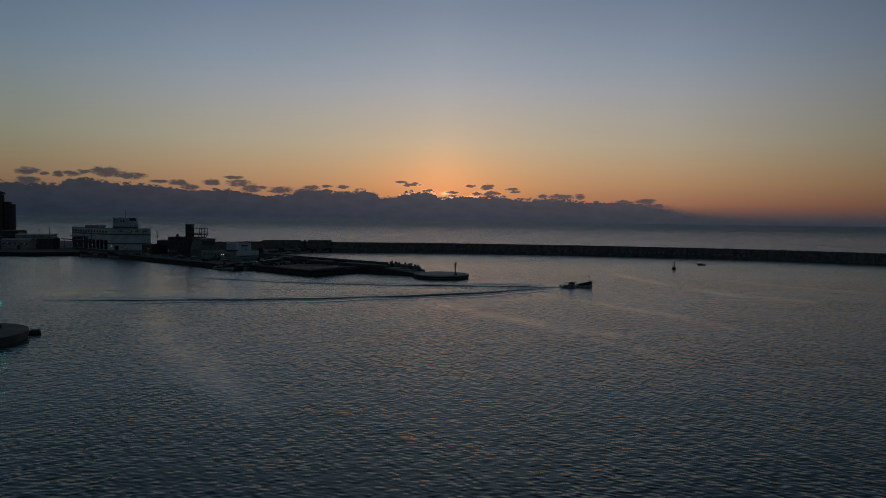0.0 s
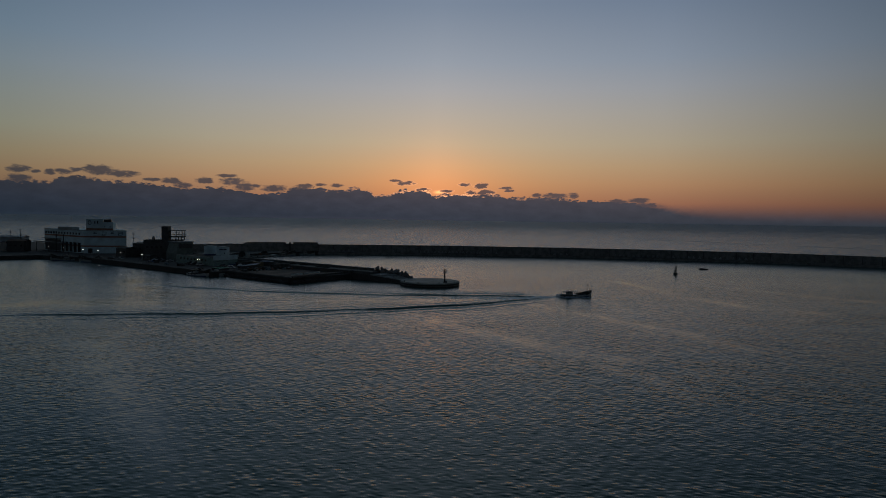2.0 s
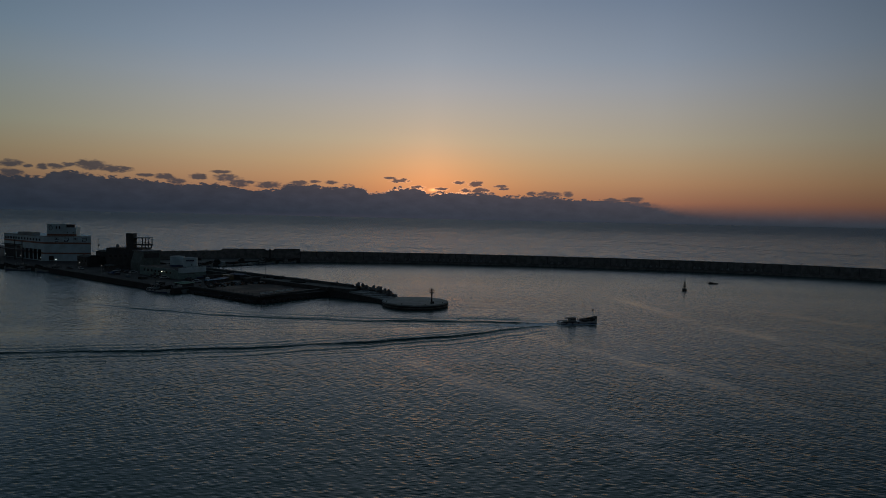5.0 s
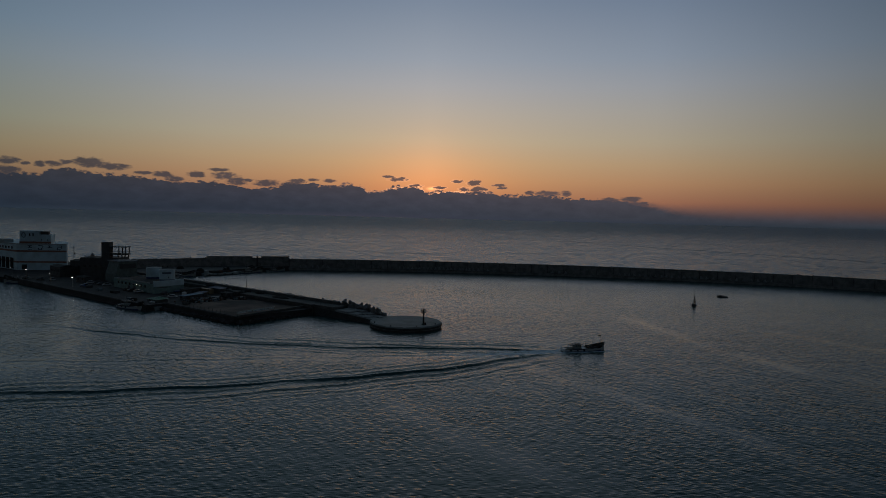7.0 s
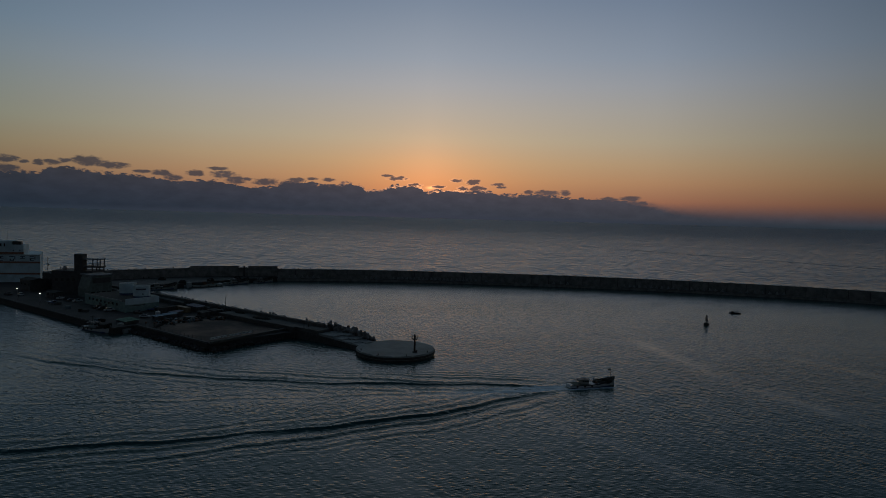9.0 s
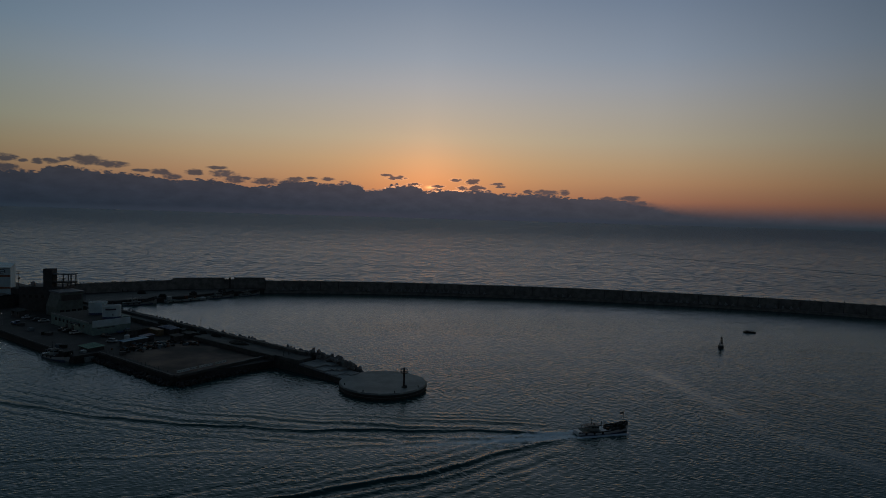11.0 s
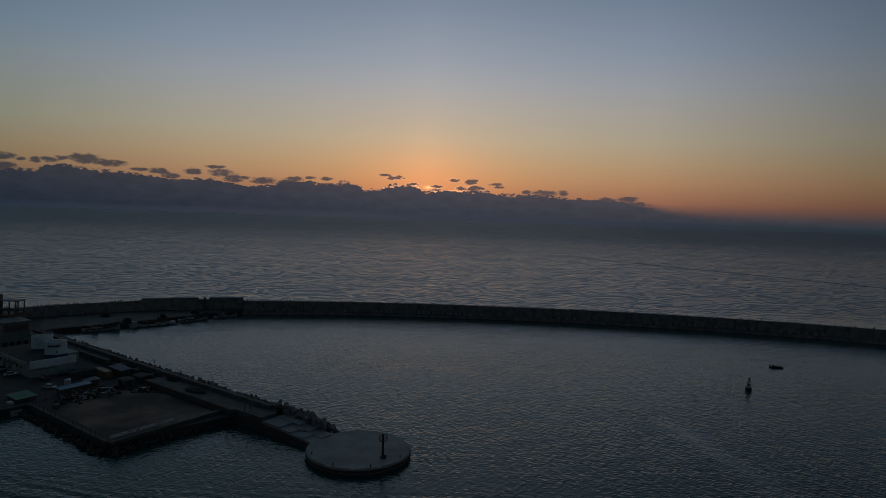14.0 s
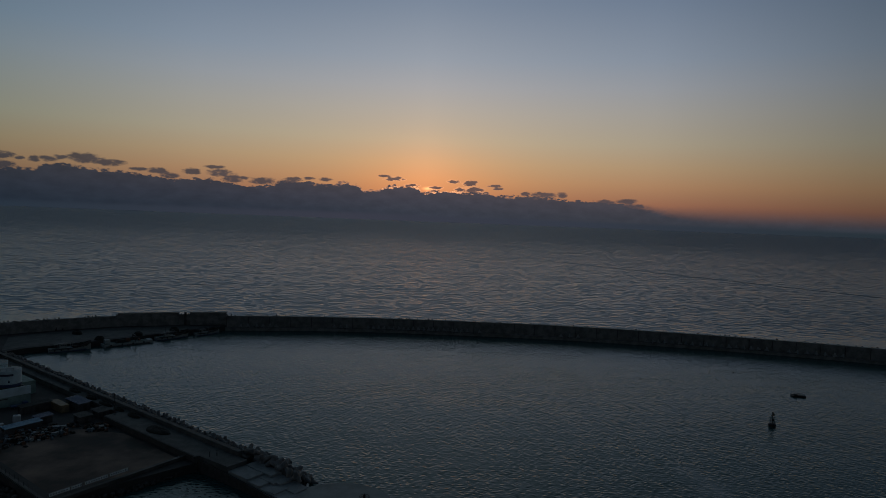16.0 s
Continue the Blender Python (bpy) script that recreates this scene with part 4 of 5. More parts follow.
def raft(x, y, rz):
    b = thing("work_raft", x, y, 0, rz, "low dark floating work raft with rails", "raft")
    for y_ in (-0.9, 0, 0.9):
        part("pontoon", rod(NB(), (-2.6, y_, 0.05), (2.6, y_, 0.05), 0.36, seg=12), M_BLACK, b)
    part("deck", B(0, 0, 0.38, 5.4, 2.5, 0.25), M_DARKWALL, b, bevel=0.04)
    for x_ in (-2.5, -0.8, 0.9, 2.5):
        part("post", B(x_, 1.1, 0.63, 0.12, 0.12, 0.45), M_DARKSTEEL, b)
    part("rail", rod(NB(), (-2.5, 1.1, 1.05), (2.5, 1.1, 1.05), 0.06, seg=6), M_DARKSTEEL, b)
    for i in range(6):
        part("tyre_fender", rod(NB(), (-2.3 + i * 0.92, -1.42, 0.35), (-2.3 + i * 0.92, -1.24, 0.35), 0.36, seg=10), M_BLACK, b)
    part("crate", B(-1.3, -0.3, 0.63, 1.3, 1.0, 0.5), M_DARKWALL, b, bevel=0.04)


raft(170.0, 442.2, -8)
for x, y in ((165.8, 496.2), (161.4, 481.0)):
    f = thing("float_ball", x, y, 0, 0, "small dark round mooring float on the water", "float", "mooring floats")
    part("ball", lathe(NB(), [(0.1, -0.25), (0.27, -0.1), (0.32, 0.1), (0.27, 0.28), (0.1, 0.4)], 14), M_BLACK, f)
    part("ring", rod(NB(), (0, 0, 0.38), (0, 0, 0.5), 0.06, seg=6), M_STEEL, f)

# second round pier head close to the camera's start, with its lit beacon
head2 = solid("pier_head_near", lathe(NB(), [(14.2, -2.0), (14.25, 0.9), (14.6, 1.0), (14.6, 1.9), (14.45, 2.0)], 72), M_CONCRETE,
              "round flat grey concrete pier head by the town", "pier head", "structure", at=pose(-122.5, 155.2, 0))
lattice_beacon(-118.2, 163.5, 2.0, 7.4, M_WHITE, "white harbour beacon with a lit teal lantern", M_TEAL)
rb = NB()
for i in range(26):
    a = radians(38 + 9 * random.random())
    r = 14.6 + 2.2 * random.random()
    box(rb, -122.5 + r * math.cos(a), 155.2 + r * math.sin(a), -0.6, 1.1, 0.9, 0.7 + random.random(), random.random() * 90, 0.6)
solid("rock_pile", rb, M_ROCK, "dark wet rocks at the pier head foot", "rocks", "stuff")

# ---- boats ----


def hull_mesh(stations, keel=-0.5):
    """Lofts half-sections (x, half beam at deck, half beam at waterline, sheer height) into a closed hull."""
    bm = NB()
    rings = []
    for x, bd, bw, sh in stations:
        pts = [(0, keel), (bw * 0.75, keel + 0.1), (bw, 0.15), (bd * 0.96, sh * 0.65), (bd, sh)]
        ring = [(x, -p, z) for p, z in pts[::-1]] + [(x, p, z) for p, z in pts[1:]]
        rings.append([bm.verts.new(v) for v in ring])
    for a, b in zip(rings, rings[1:]):
        for i in range(len(a) - 1):
            bm.faces.new((a[i], b[i], b[i + 1], a[i + 1]))
    for a, b in zip(rings, rings[1:]):
        bm.faces.new((a[-1], b[-1], b[0], a[0]))
    bm.faces.new(rings[0][::-1]), bm.faces.new(rings[-1])
    bmesh.ops.recalc_face_normals(bm, faces=bm.faces)
    return bm


def line_strip(stations, z0, z1, out):
    """A raised band that follows both sides of a hull between two shares of its sheer."""
    bm = NB()
    for s in (-1, 1):
        prev = None
        for x, bd, bw, sh in stations:
            lo, hi = sh * z0, sh * z1
            wlo, whi = bd * 0.97 + out, bd + out
            v = [bm.verts.new((x, s * wlo, lo)), bm.verts.new((x, s * whi, hi)), bm.verts.new((x, s * (bd - 0.12), hi))]
            if prev:
                for i in range(2):
                    bm.faces.new((prev[i], v[i], v[i + 1], prev[i + 1]))
            prev = v
    return bm


def fishing_boat(x, y, rz, k=1.0, label="", hullmat=M_HULL, nets=True, flag=True, tall=1.05):
    b = thing("fishing_boat", x, y, 0, rz, label, "boat")
    b.scale = (0.96, 0.95, tall)
    S = [(-7.6 * k, 1.75 * k, 1.55 * k, 1.25 * k), (-5.0 * k, 2.0 * k, 1.8 * k, 1.15 * k), (-1.5 * k, 2.1 * k, 1.95 * k, 1.15 * k), (2.0 * k, 2.05 * k, 1.75 * k, 1.35 * k),
         (4.6 * k, 1.75 * k, 1.2 * k, 1.75 * k), (6.4 * k, 1.2 * k, 0.55 * k, 2.2 * k), (7.6 * k, 0.55 * k, 0.12 * k, 2.6 * k), (8.3 * k, 0.12 * k, 0.05 * k, 2.8 * k)]
    hull = part("hull", hull_mesh(S), hullmat, b)
    part("rubbing_strake", line_strip(S, 0.8, 1.1, 0.06), M_DARKSTEEL, hull)
    part("bulwark", line_strip(S[3:], 1.02, 1.28, 0.05), M_DARKSTEEL, hull)
    part("boot_stripe", line_strip(S[:6], 0.0, 0.2, -0.06), M_NAVY, hull)
    part("deck", prism(NB(), [(p[0], p[1] * 0.9) for p in S[:7]] + [(p[0], -p[1] * 0.9) for p in S[:7]][::-1], 1.16 * k, 1.2 * k), M_DECK, b)
    wh = part("wheelhouse", B(-2.2 * k, 0, 1.18 * k, 2.6 * k, 2.0 * k, 1.75 * k, taper=0.9), M_OFFWHITE, b, bevel=0.06)
    for xx in (-2.95, -2.2, -1.45):
        for s in (-1, 1):
            part("window", B(xx * k, s * 0.94 * k, 2.1 * k, 0.6 * k, 0.1 * k, 0.5 * k), M_GLASS, wh)
    part("window", B(-0.98 * k, 0, 2.1 * k, 0.1 * k, 1.5 * k, 0.5 * k), M_GLASS, wh)
    part("roof", B(-2.4 * k, 0, 2.93 * k, 3.6 * k, 2.5 * k, 0.12 * k), M_DARKSTEEL, wh, bevel=0.04)
    part("canopy", B(-4.7 * k, 0, 2.65 * k, 1.4 * k, 2.4 * k, 0.1 * k), M_DARKSTEEL, b)
    for xx in (-5.3, -4.1):
        for s in (-1, 1):
            part("canopy_post", rod(NB(), (xx * k, s * 1.25 * k, 1.18 * k), (xx * k, s * 1.25 * k, 2.66 * k), 0.05 * k, seg=5), M_STEEL, b)
    mast = part("mast", rod(NB(), (-3.0 * k, 0, 3.0 * k), (-3.0 * k, 0, 5.4 * k), 0.09 * k, 0.05 * k), M_DARKSTEEL, b)
    part("crosstree", rod(NB(), (-3.0 * k, -0.9 * k, 5.0 * k), (-3.0 * k, 0.9 * k, 5.0 * k), 0.05 * k, seg=6), M_DARKSTEEL, mast)
    part("radar", B(-2.0 * k, 0, 3.25 * k, 0.25 * k, 1.3 * k, 0.2 * k), M_OFFWHITE, wh, bevel=0.03)
    part("radar_stand", rod(NB(), (-2.0 * k, 0, 3.04 * k), (-2.0 * k, 0, 3.26 * k), 0.15 * k), M_STEEL, wh)
    for xx, zz in ((0.6, 3.6), (1.5, 3.0)):
        part("davit", rod(NB(), (xx * k, 0.9 * k, 1.18 * k), (xx * k, 0.9 * k, zz * k), 0.09 * k, seg=6), M_STEEL, b)
        part("davit", rod(NB(), (xx * k, 0.9 * k, zz * k), ((xx + 0.5) * k, -0.5 * k, zz * k), 0.07 * k, seg=6), M_STEEL, b)
    part("hauler", lathe(NB(), [(0.45 * k, 1.18 * k), (0.3 * k, 1.5 * k), (0.5 * k, 1.9 * k)], 12, 1.6 * k, -0.9 * k), M_RUST, b)
    if nets:
        bm = NB()
        for i in range(18):
            box(bm, (1.4 + 0.2 * i) * k, 0.9 * math.sin(i * 2.1) * k, 1.18 * k, 1.1 * k, 1.0 * k, (0.35 + 0.3 * random.random()) * k, 23 * i, 0.6)
        for i in range(40):
            a, q = random.random() * 6.28, random.random()
            box(bm, (5.9 + 2.1 * math.cos(a) * q) * k, (1.1 - 0.3 * math.cos(a)) * math.sin(a) * q * k, (1.4 + 0.5 * math.cos(a) * q) * k, 1.3 * k, 0.9 * k, (1.0 + 0.7 * random.random()) * k, random.random() * 90, 0.5)
        part("net_heap", bm, M_NET, b, "dark net heap on the foredeck")
    for s in (-1, 1):
        for a, c in zip(S[3:7], S[4:8]):
            part("bow_rail", rod(NB(), (a[0], s * a[1] * 0.95, a[3] + 0.45 * k), (c[0], s * c[1] * 0.95, c[3] + 0.45 * k), 0.05 * k, seg=5), M_DARKSTEEL, b)
            part("rail_post", rod(NB(), (a[0], s * a[1] * 0.95, a[3]), (a[0], s * a[1] * 0.95, a[3] + 0.45 * k), 0.05 * k, seg=5), M_DARKSTEEL, b)
    if flag:
        pole = part("bow_pole", rod(NB(), (6.9 * k, 0, 2.3 * k), (6.9 * k, 0, 6.8 * k), 0.07 * k, 0.05 * k, 6), M_STEEL, b)
        bm = NB()
        for i in range(4):
            box(bm, (6.85 - 0.13 - i * 0.26) * k, 0.06 * math.sin(i * 1.4) * k, 6.15 * k, 0.28 * k, 0.05 * k, 0.55 * k)
        part("flag", bm, M_DARKSTEEL, pole, "small dark flag")
    for s in (-1, 1):
        for xx in (-5.5, -3.0, -0.5):
            part("tyre_fender", rod(NB(), (xx * k, s * 2.06 * k, 0.75 * k), (xx * k, s * 2.24 * k, 0.75 * k), 0.32 * k, seg=10), M_BLACK, b)
    return b


fishing_boat(BOAT[0], BOAT[1], HEADING, 1.0, "white fishing boat under way with dark nets forward", tall=0.76)
fishing_boat(-129.4, 357.0, -30, 1.05, "white fishing boat moored at the quay", nets=True, flag=False)
fishing_boat(-250.5, 444.5, 176, 1.15, "grey fishing boat moored below the white building", flag=False, hullmat=M_OFFWHITE)
fishing_boat(-226.0, 435.3, 178, 1.2, "long pale-hulled fishing boat moored at the quay", hullmat=M_OFFWHITE, flag=False)
fishing_boat(-158.0, 485.4, 36, 1.15, "pale fishing boat moored at the inner quay", flag=False, hullmat=M_OFFWHITE)
fishing_boat(-123.5, 520.0, 47, 1.15, "low pale fishing boat at the inner quay", flag=False, hullmat=M_OFFWHITE)
fishing_boat(-109.6, 533.8, 48, 0.95, "grey fishing boat beside the breakwater root", flag=False, hullmat=M_OFFWHITE)
fishing_boat(-330.0, 437.5, 3, 1.0, "dark fishing boat moored in the inner basin", hullmat=M_DARKWALL, flag=False)


def barge(x, y, rz, l, w, label, frame_=True):
    b = thing("work_barge", x, y, 0, rz, label, "barge")
    bm = NB()
    rings = [[bm.verts.new((px, s * w / 2, z)) for s, z in ((-1, -0.4), (1, -0.4), (1, 1.3 + dz), (-1, 1.3 + dz))] for px, dz in ((-l / 2, 0), (l / 2 - 2.5, 0), (l / 2, 0.4))]
    for a, c in zip(rings, rings[1:]):
        for i in range(4):
            j = (i + 1) % 4
            bm.faces.new((a[i], a[j], c[j], c[i]))
    bm.faces.new(rings[0][::-1]), bm.faces.new(rings[-1])
    bmesh.ops.recalc_face_normals(bm, faces=bm.faces)
    part("hull", bm, M_OFFWHITE, b)
    part("boot_stripe", B(0, 0, -0.3, l * 0.9, w + 0.06, 0.75), M_DARKWALL, b)
    part("deck", B(-0.6, 0, 1.3, l - 2.4, w - 0.5, 0.06), M_DECK, b)
    part("cabin", B(-l / 2 + 2.2, 0, 1.36, 2.4, w * 0.5, 1.9), M_OFFWHITE, b, bevel=0.06)
    part("cargo_heap", B(-l * 0.12, 0, 1.36, l * 0.25, w * 0.6, 1.2, taper=0.5), M_NET, b)
    if frame_:
        for s in (-1, 1):
            part("gantry_leg", B(l * 0.14, s * w * 0.42, 1.36, 0.35, 0.35, 3.0), M_DARKSTEEL, b)
        part("gantry_beam", B(l * 0.14, 0, 4.36, 0.4, w * 0.84 + 0.36, 0.4), M_DARKSTEEL, b)
        part("wheel_stack", B(l * 0.02, w * 0.1, 1.36, l * 0.1, w * 0.35, 1.7, taper=0.7), M_RUST, b)
        part("winch", rod(NB(), (l * 0.25, -0.8, 1.9), (l * 0.25, 0.8, 1.9), 0.5, seg=12), M_RUST, b)
    for i in range(4):
        part("tyre_fender", rod(NB(), (-l * 0.35 + i * l * 0.22, -w / 2 - 0.2, 0.8), (-l * 0.35 + i * l * 0.22, -w / 2, 0.8), 0.4, seg=10), M_BLACK, b)
    return b


barge(-138.6, 502.4, 41, 23, 5.2, "pale work barge with a steel gantry moored alongside")
barge(-119.2, 356.4, -38, 7.5, 3.0, "small dark work barge tied beside the quay", False)

# ---- road vehicles ----


def vehicle(u, n, turn, label, mat, kind="car"):
    b = thing("parked_car" if kind == "car" else "small_truck", *L(u, n), QUAY_Z, TURN + turn, label, "car" if kind == "car" else "truck", "parked vehicles")
    l, w = (4.4, 1.75) if kind == "car" else (5.0, 1.8)
    if kind == "car":
        part("body", B(0, 0, 0.3, l, w, 0.62, taper=0.96), mat, b, bevel=0.12)
        cab = part("cabin", B(-0.2, 0, 0.9, 2.5, w * 0.9, 0.58, taper=0.78), M_GLASS, b, "dark glazed cabin", bevel=0.05)
        part("roof", B(-0.2, 0, 1.46, 1.9, w * 0.7, 0.06), mat, cab)
        for s in (-1, 1):
            part("headlight", B(l / 2 - 0.04, s * 0.6, 0.62, 0.1, 0.3, 0.14), M_OFFWHITE, b)
            part("tail_light", B(-l / 2 + 0.04, s * 0.6, 0.65, 0.1, 0.25, 0.14), M_RED, b)
    else:
        part("cab", B(1.7, 0, 0.4, 1.4, w, 1.5, taper=0.92), mat, b, bevel=0.08)
        part("windscreen", B(2.36, 0, 1.15, 0.08, w * 0.8, 0.55), M_GLASS, b)
        part("load_box", B(-0.75, 0, 0.62, 3.4, w, 1.5 if mat is M_CAR_W else 0.45), mat, b, bevel=0.05)
        part("chassis", B(-0.3, 0, 0.4, 4.4, 0.9, 0.2), M_DARKSTEEL, b)
    for sx in (-1, 1):
        for s in (-1, 1):
            wx_ = sx * l * 0.31
            wh = part("wheel", rod(NB(), (wx_, s * (w / 2 - 0.2), 0.32), (wx_, s * (w / 2 + 0.01), 0.32), 0.32, seg=14), M_BLACK, b)
            part("rim", rod(NB(), (wx_, s * (w / 2 + 0.01), 0.32), (wx_, s * (w / 2 + 0.03), 0.32), 0.19, seg=10), M_STEEL, wh)
    return b


vehicle(63.5, 12.0, 30, "white parked car beside the blue-roofed shed", M_CAR_W)
vehicle(75.6, 15.2, 10, "dark parked car before the pump house", M_CAR_D)
vehicle(77.6, 23.5, 85, "blue small truck parked against the white wall", M_CAR_B, "truck")
for i, (u, n) in enumerate(((90, 9.8), (96, 9.6), (101, 9.9), (126, 12.0), (131, 11.4), (136, 11.8), (141, 10.9), (147, 11.6), (152, 10.5))):
    vehicle(u, n, 90 + 6 * ((i * 7) % 5 - 2), ("dark" if i % 3 else "white") + " car parked in a row along the quay buildings", M_CAR_D if i % 3 else M_CAR_W)
vehicle(166, 2.0, 0, "white parked car under a quay lamp", M_CAR_W)
vehicle(172, -1.5, 20, "dark parked car on the quay", M_CAR_D)
vehicle(150, 34.0, 60, "white and blue truck standing on the inner quay", M_CAR_W, "truck")
vehicle(128, 1.5, 5, "blue small truck beside quay crates", M_CAR_B, "truck")

# ---- yard ----


def shed(name, u, n, lu, ln, h, roofmat, wallmat, label, pitch=0.35):
    b = thing(name, *L(u, n), QUAY_Z, TURN, label, "shed")
    part("wall", B(0, 0, 0, lu, ln, h), wallmat, b)
    bm = NB()
    e = 0.35
    vs = [bm.verts.new(v) for v in ((-lu / 2 - e, -ln / 2 - e, h + 0.02), (lu / 2 + e, -ln / 2 - e, h + 0.02), (lu / 2 + e, ln / 2 + e, h + pitch), (-lu / 2 - e, ln / 2 + e, h + pitch),
                                    (-lu / 2 - e, -ln / 2 - e, h + 0.14), (lu / 2 + e, -ln / 2 - e, h + 0.14), (lu / 2 + e, ln / 2 + e, h + pitch + 0.12), (-lu / 2 - e, ln / 2 + e, h + pitch + 0.12))]
    for f in ((3, 2, 1, 0), (4, 5, 6, 7), (0, 1, 5, 4), (1, 2, 6, 5), (2, 3, 7, 6), (3, 0, 4, 7)):
        bm.faces.new([vs[i] for i in f])
    roof = part("roof", bm, roofmat, b)
    for i in range(int(lu / 0.9)):
        x = -lu / 2 + 0.45 + i * 0.9
        part("roof_rib", rod(NB(), (x, -ln / 2 - e, h + 0.15), (x, ln / 2 + e, h + pitch + 0.13), 0.05, seg=4), roofmat, roof)
    part("door", B(lu / 2 + 0.03, 0, 0.02, 0.08, 1.0, min(2.0, h - 0.2)), M_DARKSTEEL, b)
    part("window", B(-lu * 0.2, -ln / 2 - 0.03, h * 0.45, 1.2, 0.08, 0.8), M_GLASS, b)
    return b


shed("blue_roof_shed", 54.0, 15.6, 3.4, 9.4, 1.9, M_BLUE, M_DARKWALL, "low shed with a bright blue sheet roof")
shed("store_shed", 57.4, 22.6, 3.2, 4.2, 2.0, M_NAVY, M_DARKWALL, "dark shed with a navy sheet roof")
shed("long_dark_shed", 71.0, 25.6, 3.4, 8.6, 2.2, M_ROOFDARK, M_DARKWALL, "long low dark shed beside the pump house")
shed("long_shed", 64.6, 36.2, 9.5, 3.4, 2.4, M_NAVY, M_DARKWALL, "long shed with a navy roof below the road wall")
shed("net_store", 49.8, 31.0, 4.6, 3.4, 2.0, M_CONCRETE, M_DARKWALL, "small grey store with a flat sheet roof", 0.15)
shed("net_store", 50.6, 36.8, 4.8, 3.4, 2.1, M_CONCRETE, M_DARKWALL, "small grey store against the road wall", 0.15)
shed("quay_shelter", 57.4, 1.4, 7.6, 5.4, 1.1, M_GREEN, M_DARKWALL, "low quay shelter with a green roof", 0.3)
cont = thing("shipping_container", *L(66.4, 31.0), QUAY_Z, TURN, "tan painted steel container with ribbed sides", "container")
part("body", B(0, 0, 0.1, 9.0, 2.5, 2.4), M_TAN, cont, bevel=0.05)
for s in (-1, 1):
    for i in range(16):
        part("rib", B(-4.1 + i * 0.55, s * 1.28, 0.25, 0.18, 0.07, 2.3), M_TAN, cont)
for s in (-0.6, 0.6):
    part("door", B(4.53, s, 0.2, 0.06, 1.1, 2.35), M_TAN, cont)

water_tank = thing("water_tank", *L(63.3, 17.6), QUAY_Z, TURN, "white upright plastic water tank on the yard", "tank")
part("body", lathe(NB(), [(1.0, 0.02), (1.05, 0.1), (1.05, 1.9), (0.95, 2.1), (0.3, 2.3), (0.0, 2.3)], 24), M_CAR_W, water_tank)
part("lid", lathe(NB(), [(0.3, 2.28), (0.3, 2.42), (0.0, 2.44)], 16), M_NAVY, water_tank)

# scrap heaps: many small mixed pieces
for name, mat, cnt, label in (("scrap_heap", M_NET, 260, "dark tangled nets and scrap in the yard"), ("crate_heap", M_TARP, 60, "blue-grey tarpaulins and crates in the yard"),
                              ("timber_heap", M_RUST, 90, "rusty scrap and timber in the yard"), ("foam_floats", M_OFFWHITE, 26, "pale foam floats lying in the yard")):
    bm = NB()
    for i in range(cnt):
        u, n = random.gauss(46.5, 2.6), random.gauss(17.0, 4.0)
        if i % 5 == 0:
            u, n = random.gauss(40, 2.0), random.gauss(31, 1.6)
        x, y = L(u, min(34, n))
        s = 0.3 + random.random() * 0.75
        box(bm, x, y, QUAY_Z, s * 1.5, s, 0.25 + 1.0 * random.random() * s, random.random() * 180, 0.5 + 0.5 * random.random())
    solid(name, bm, mat, label, "scrap", "stuff")
for k, (u, n, s, mat) in enumerate(((56.0, 13.0, 1.3, M_OFFWHITE), (52.5, 14.5, 1.2, M_TARP), (47.5, 22.5, 1.4, M_TARP), (46.5, 24.0, 1.0, M_OFFWHITE), (40.6, 4.6, 1.5, M_DARKWALL), (94.7, 1.6, 1.8, M_DARKWALL), (96.9, 1.2, 1.6, M_NET), (123.6, 2.3, 1.9, M_DARKWALL), (109, 0.5, 1.6, M_TARP), (66.5, -4.5, 1.5, M_NET), (69, -5.2, 1.3, M_TARP))):
    c = thing("fish_crate_stack", *L(u, n), QUAY_Z, TURN + 20 * (k % 4), "stack of plastic fish crates standing on the quay", "crates", "crate stacks")
    for j in range(3):
        part("crate", B(0.05 * (j % 2), 0, 0.4 * j, s * 1.5, s, 0.38, 4 * j), mat, c, bevel=0.03)


def net_mound(u, n, z, ru, rn, h, label):
    bm = NB()
    rings = []
    seg = 28
    for k, (f, zz) in enumerate(((1.0, 0.0), (0.92, 0.45), (0.7, 0.8), (0.4, 0.95), (0.1, 1.0))):
        rings.append([bm.verts.new((f * ru * (1 + 0.08 * math.sin(5 * a + k)) * math.cos(a), f * rn * (1 + 0.1 * math.sin(3 * a + 1)) * math.sin(a), h * zz * (1 + 0.12 * math.sin(7 * a + k)))) for a in [2 * math.pi * i / seg for i in range(seg)]])
    for a, b in zip(rings, rings[1:]):
        for i in range(seg):
            j = (i + 1) % seg
            bm.faces.new((a[i], a[j], b[j], b[i]))
    bm.faces.new(rings[-1]), bm.faces.new(rings[0][::-1])
    return solid("net_mound", bm, M_NET, label, "nets", group="net mounds", at=pose(*L(u, n), z, 0, 0, TURN))


net_mound(20.5, 39.2, ROAD_Z, 5.2, 2.4, 0.8, "dark oval mound of nets on the road")
for u, ru in ((38, 3.2), (47, 2.4), (56, 4.0), (66, 3.0), (78, 3.6)):
    net_mound(u, 41.0, ROAD_Z, ru, 1.1, 0.9, "low dark net mound against the parapet")
for u, n, ru in ((186.9, 89.7, 3.6), (165.5, 90.9, 3.2), (163.8, 109.6, 3.0), (163.4, 129.5, 3.4)):
    net_mound(u, n, QUAY_Z + 0.03, ru * 0.9, 2.2, 1.7, "dark net mound on the inner quay")

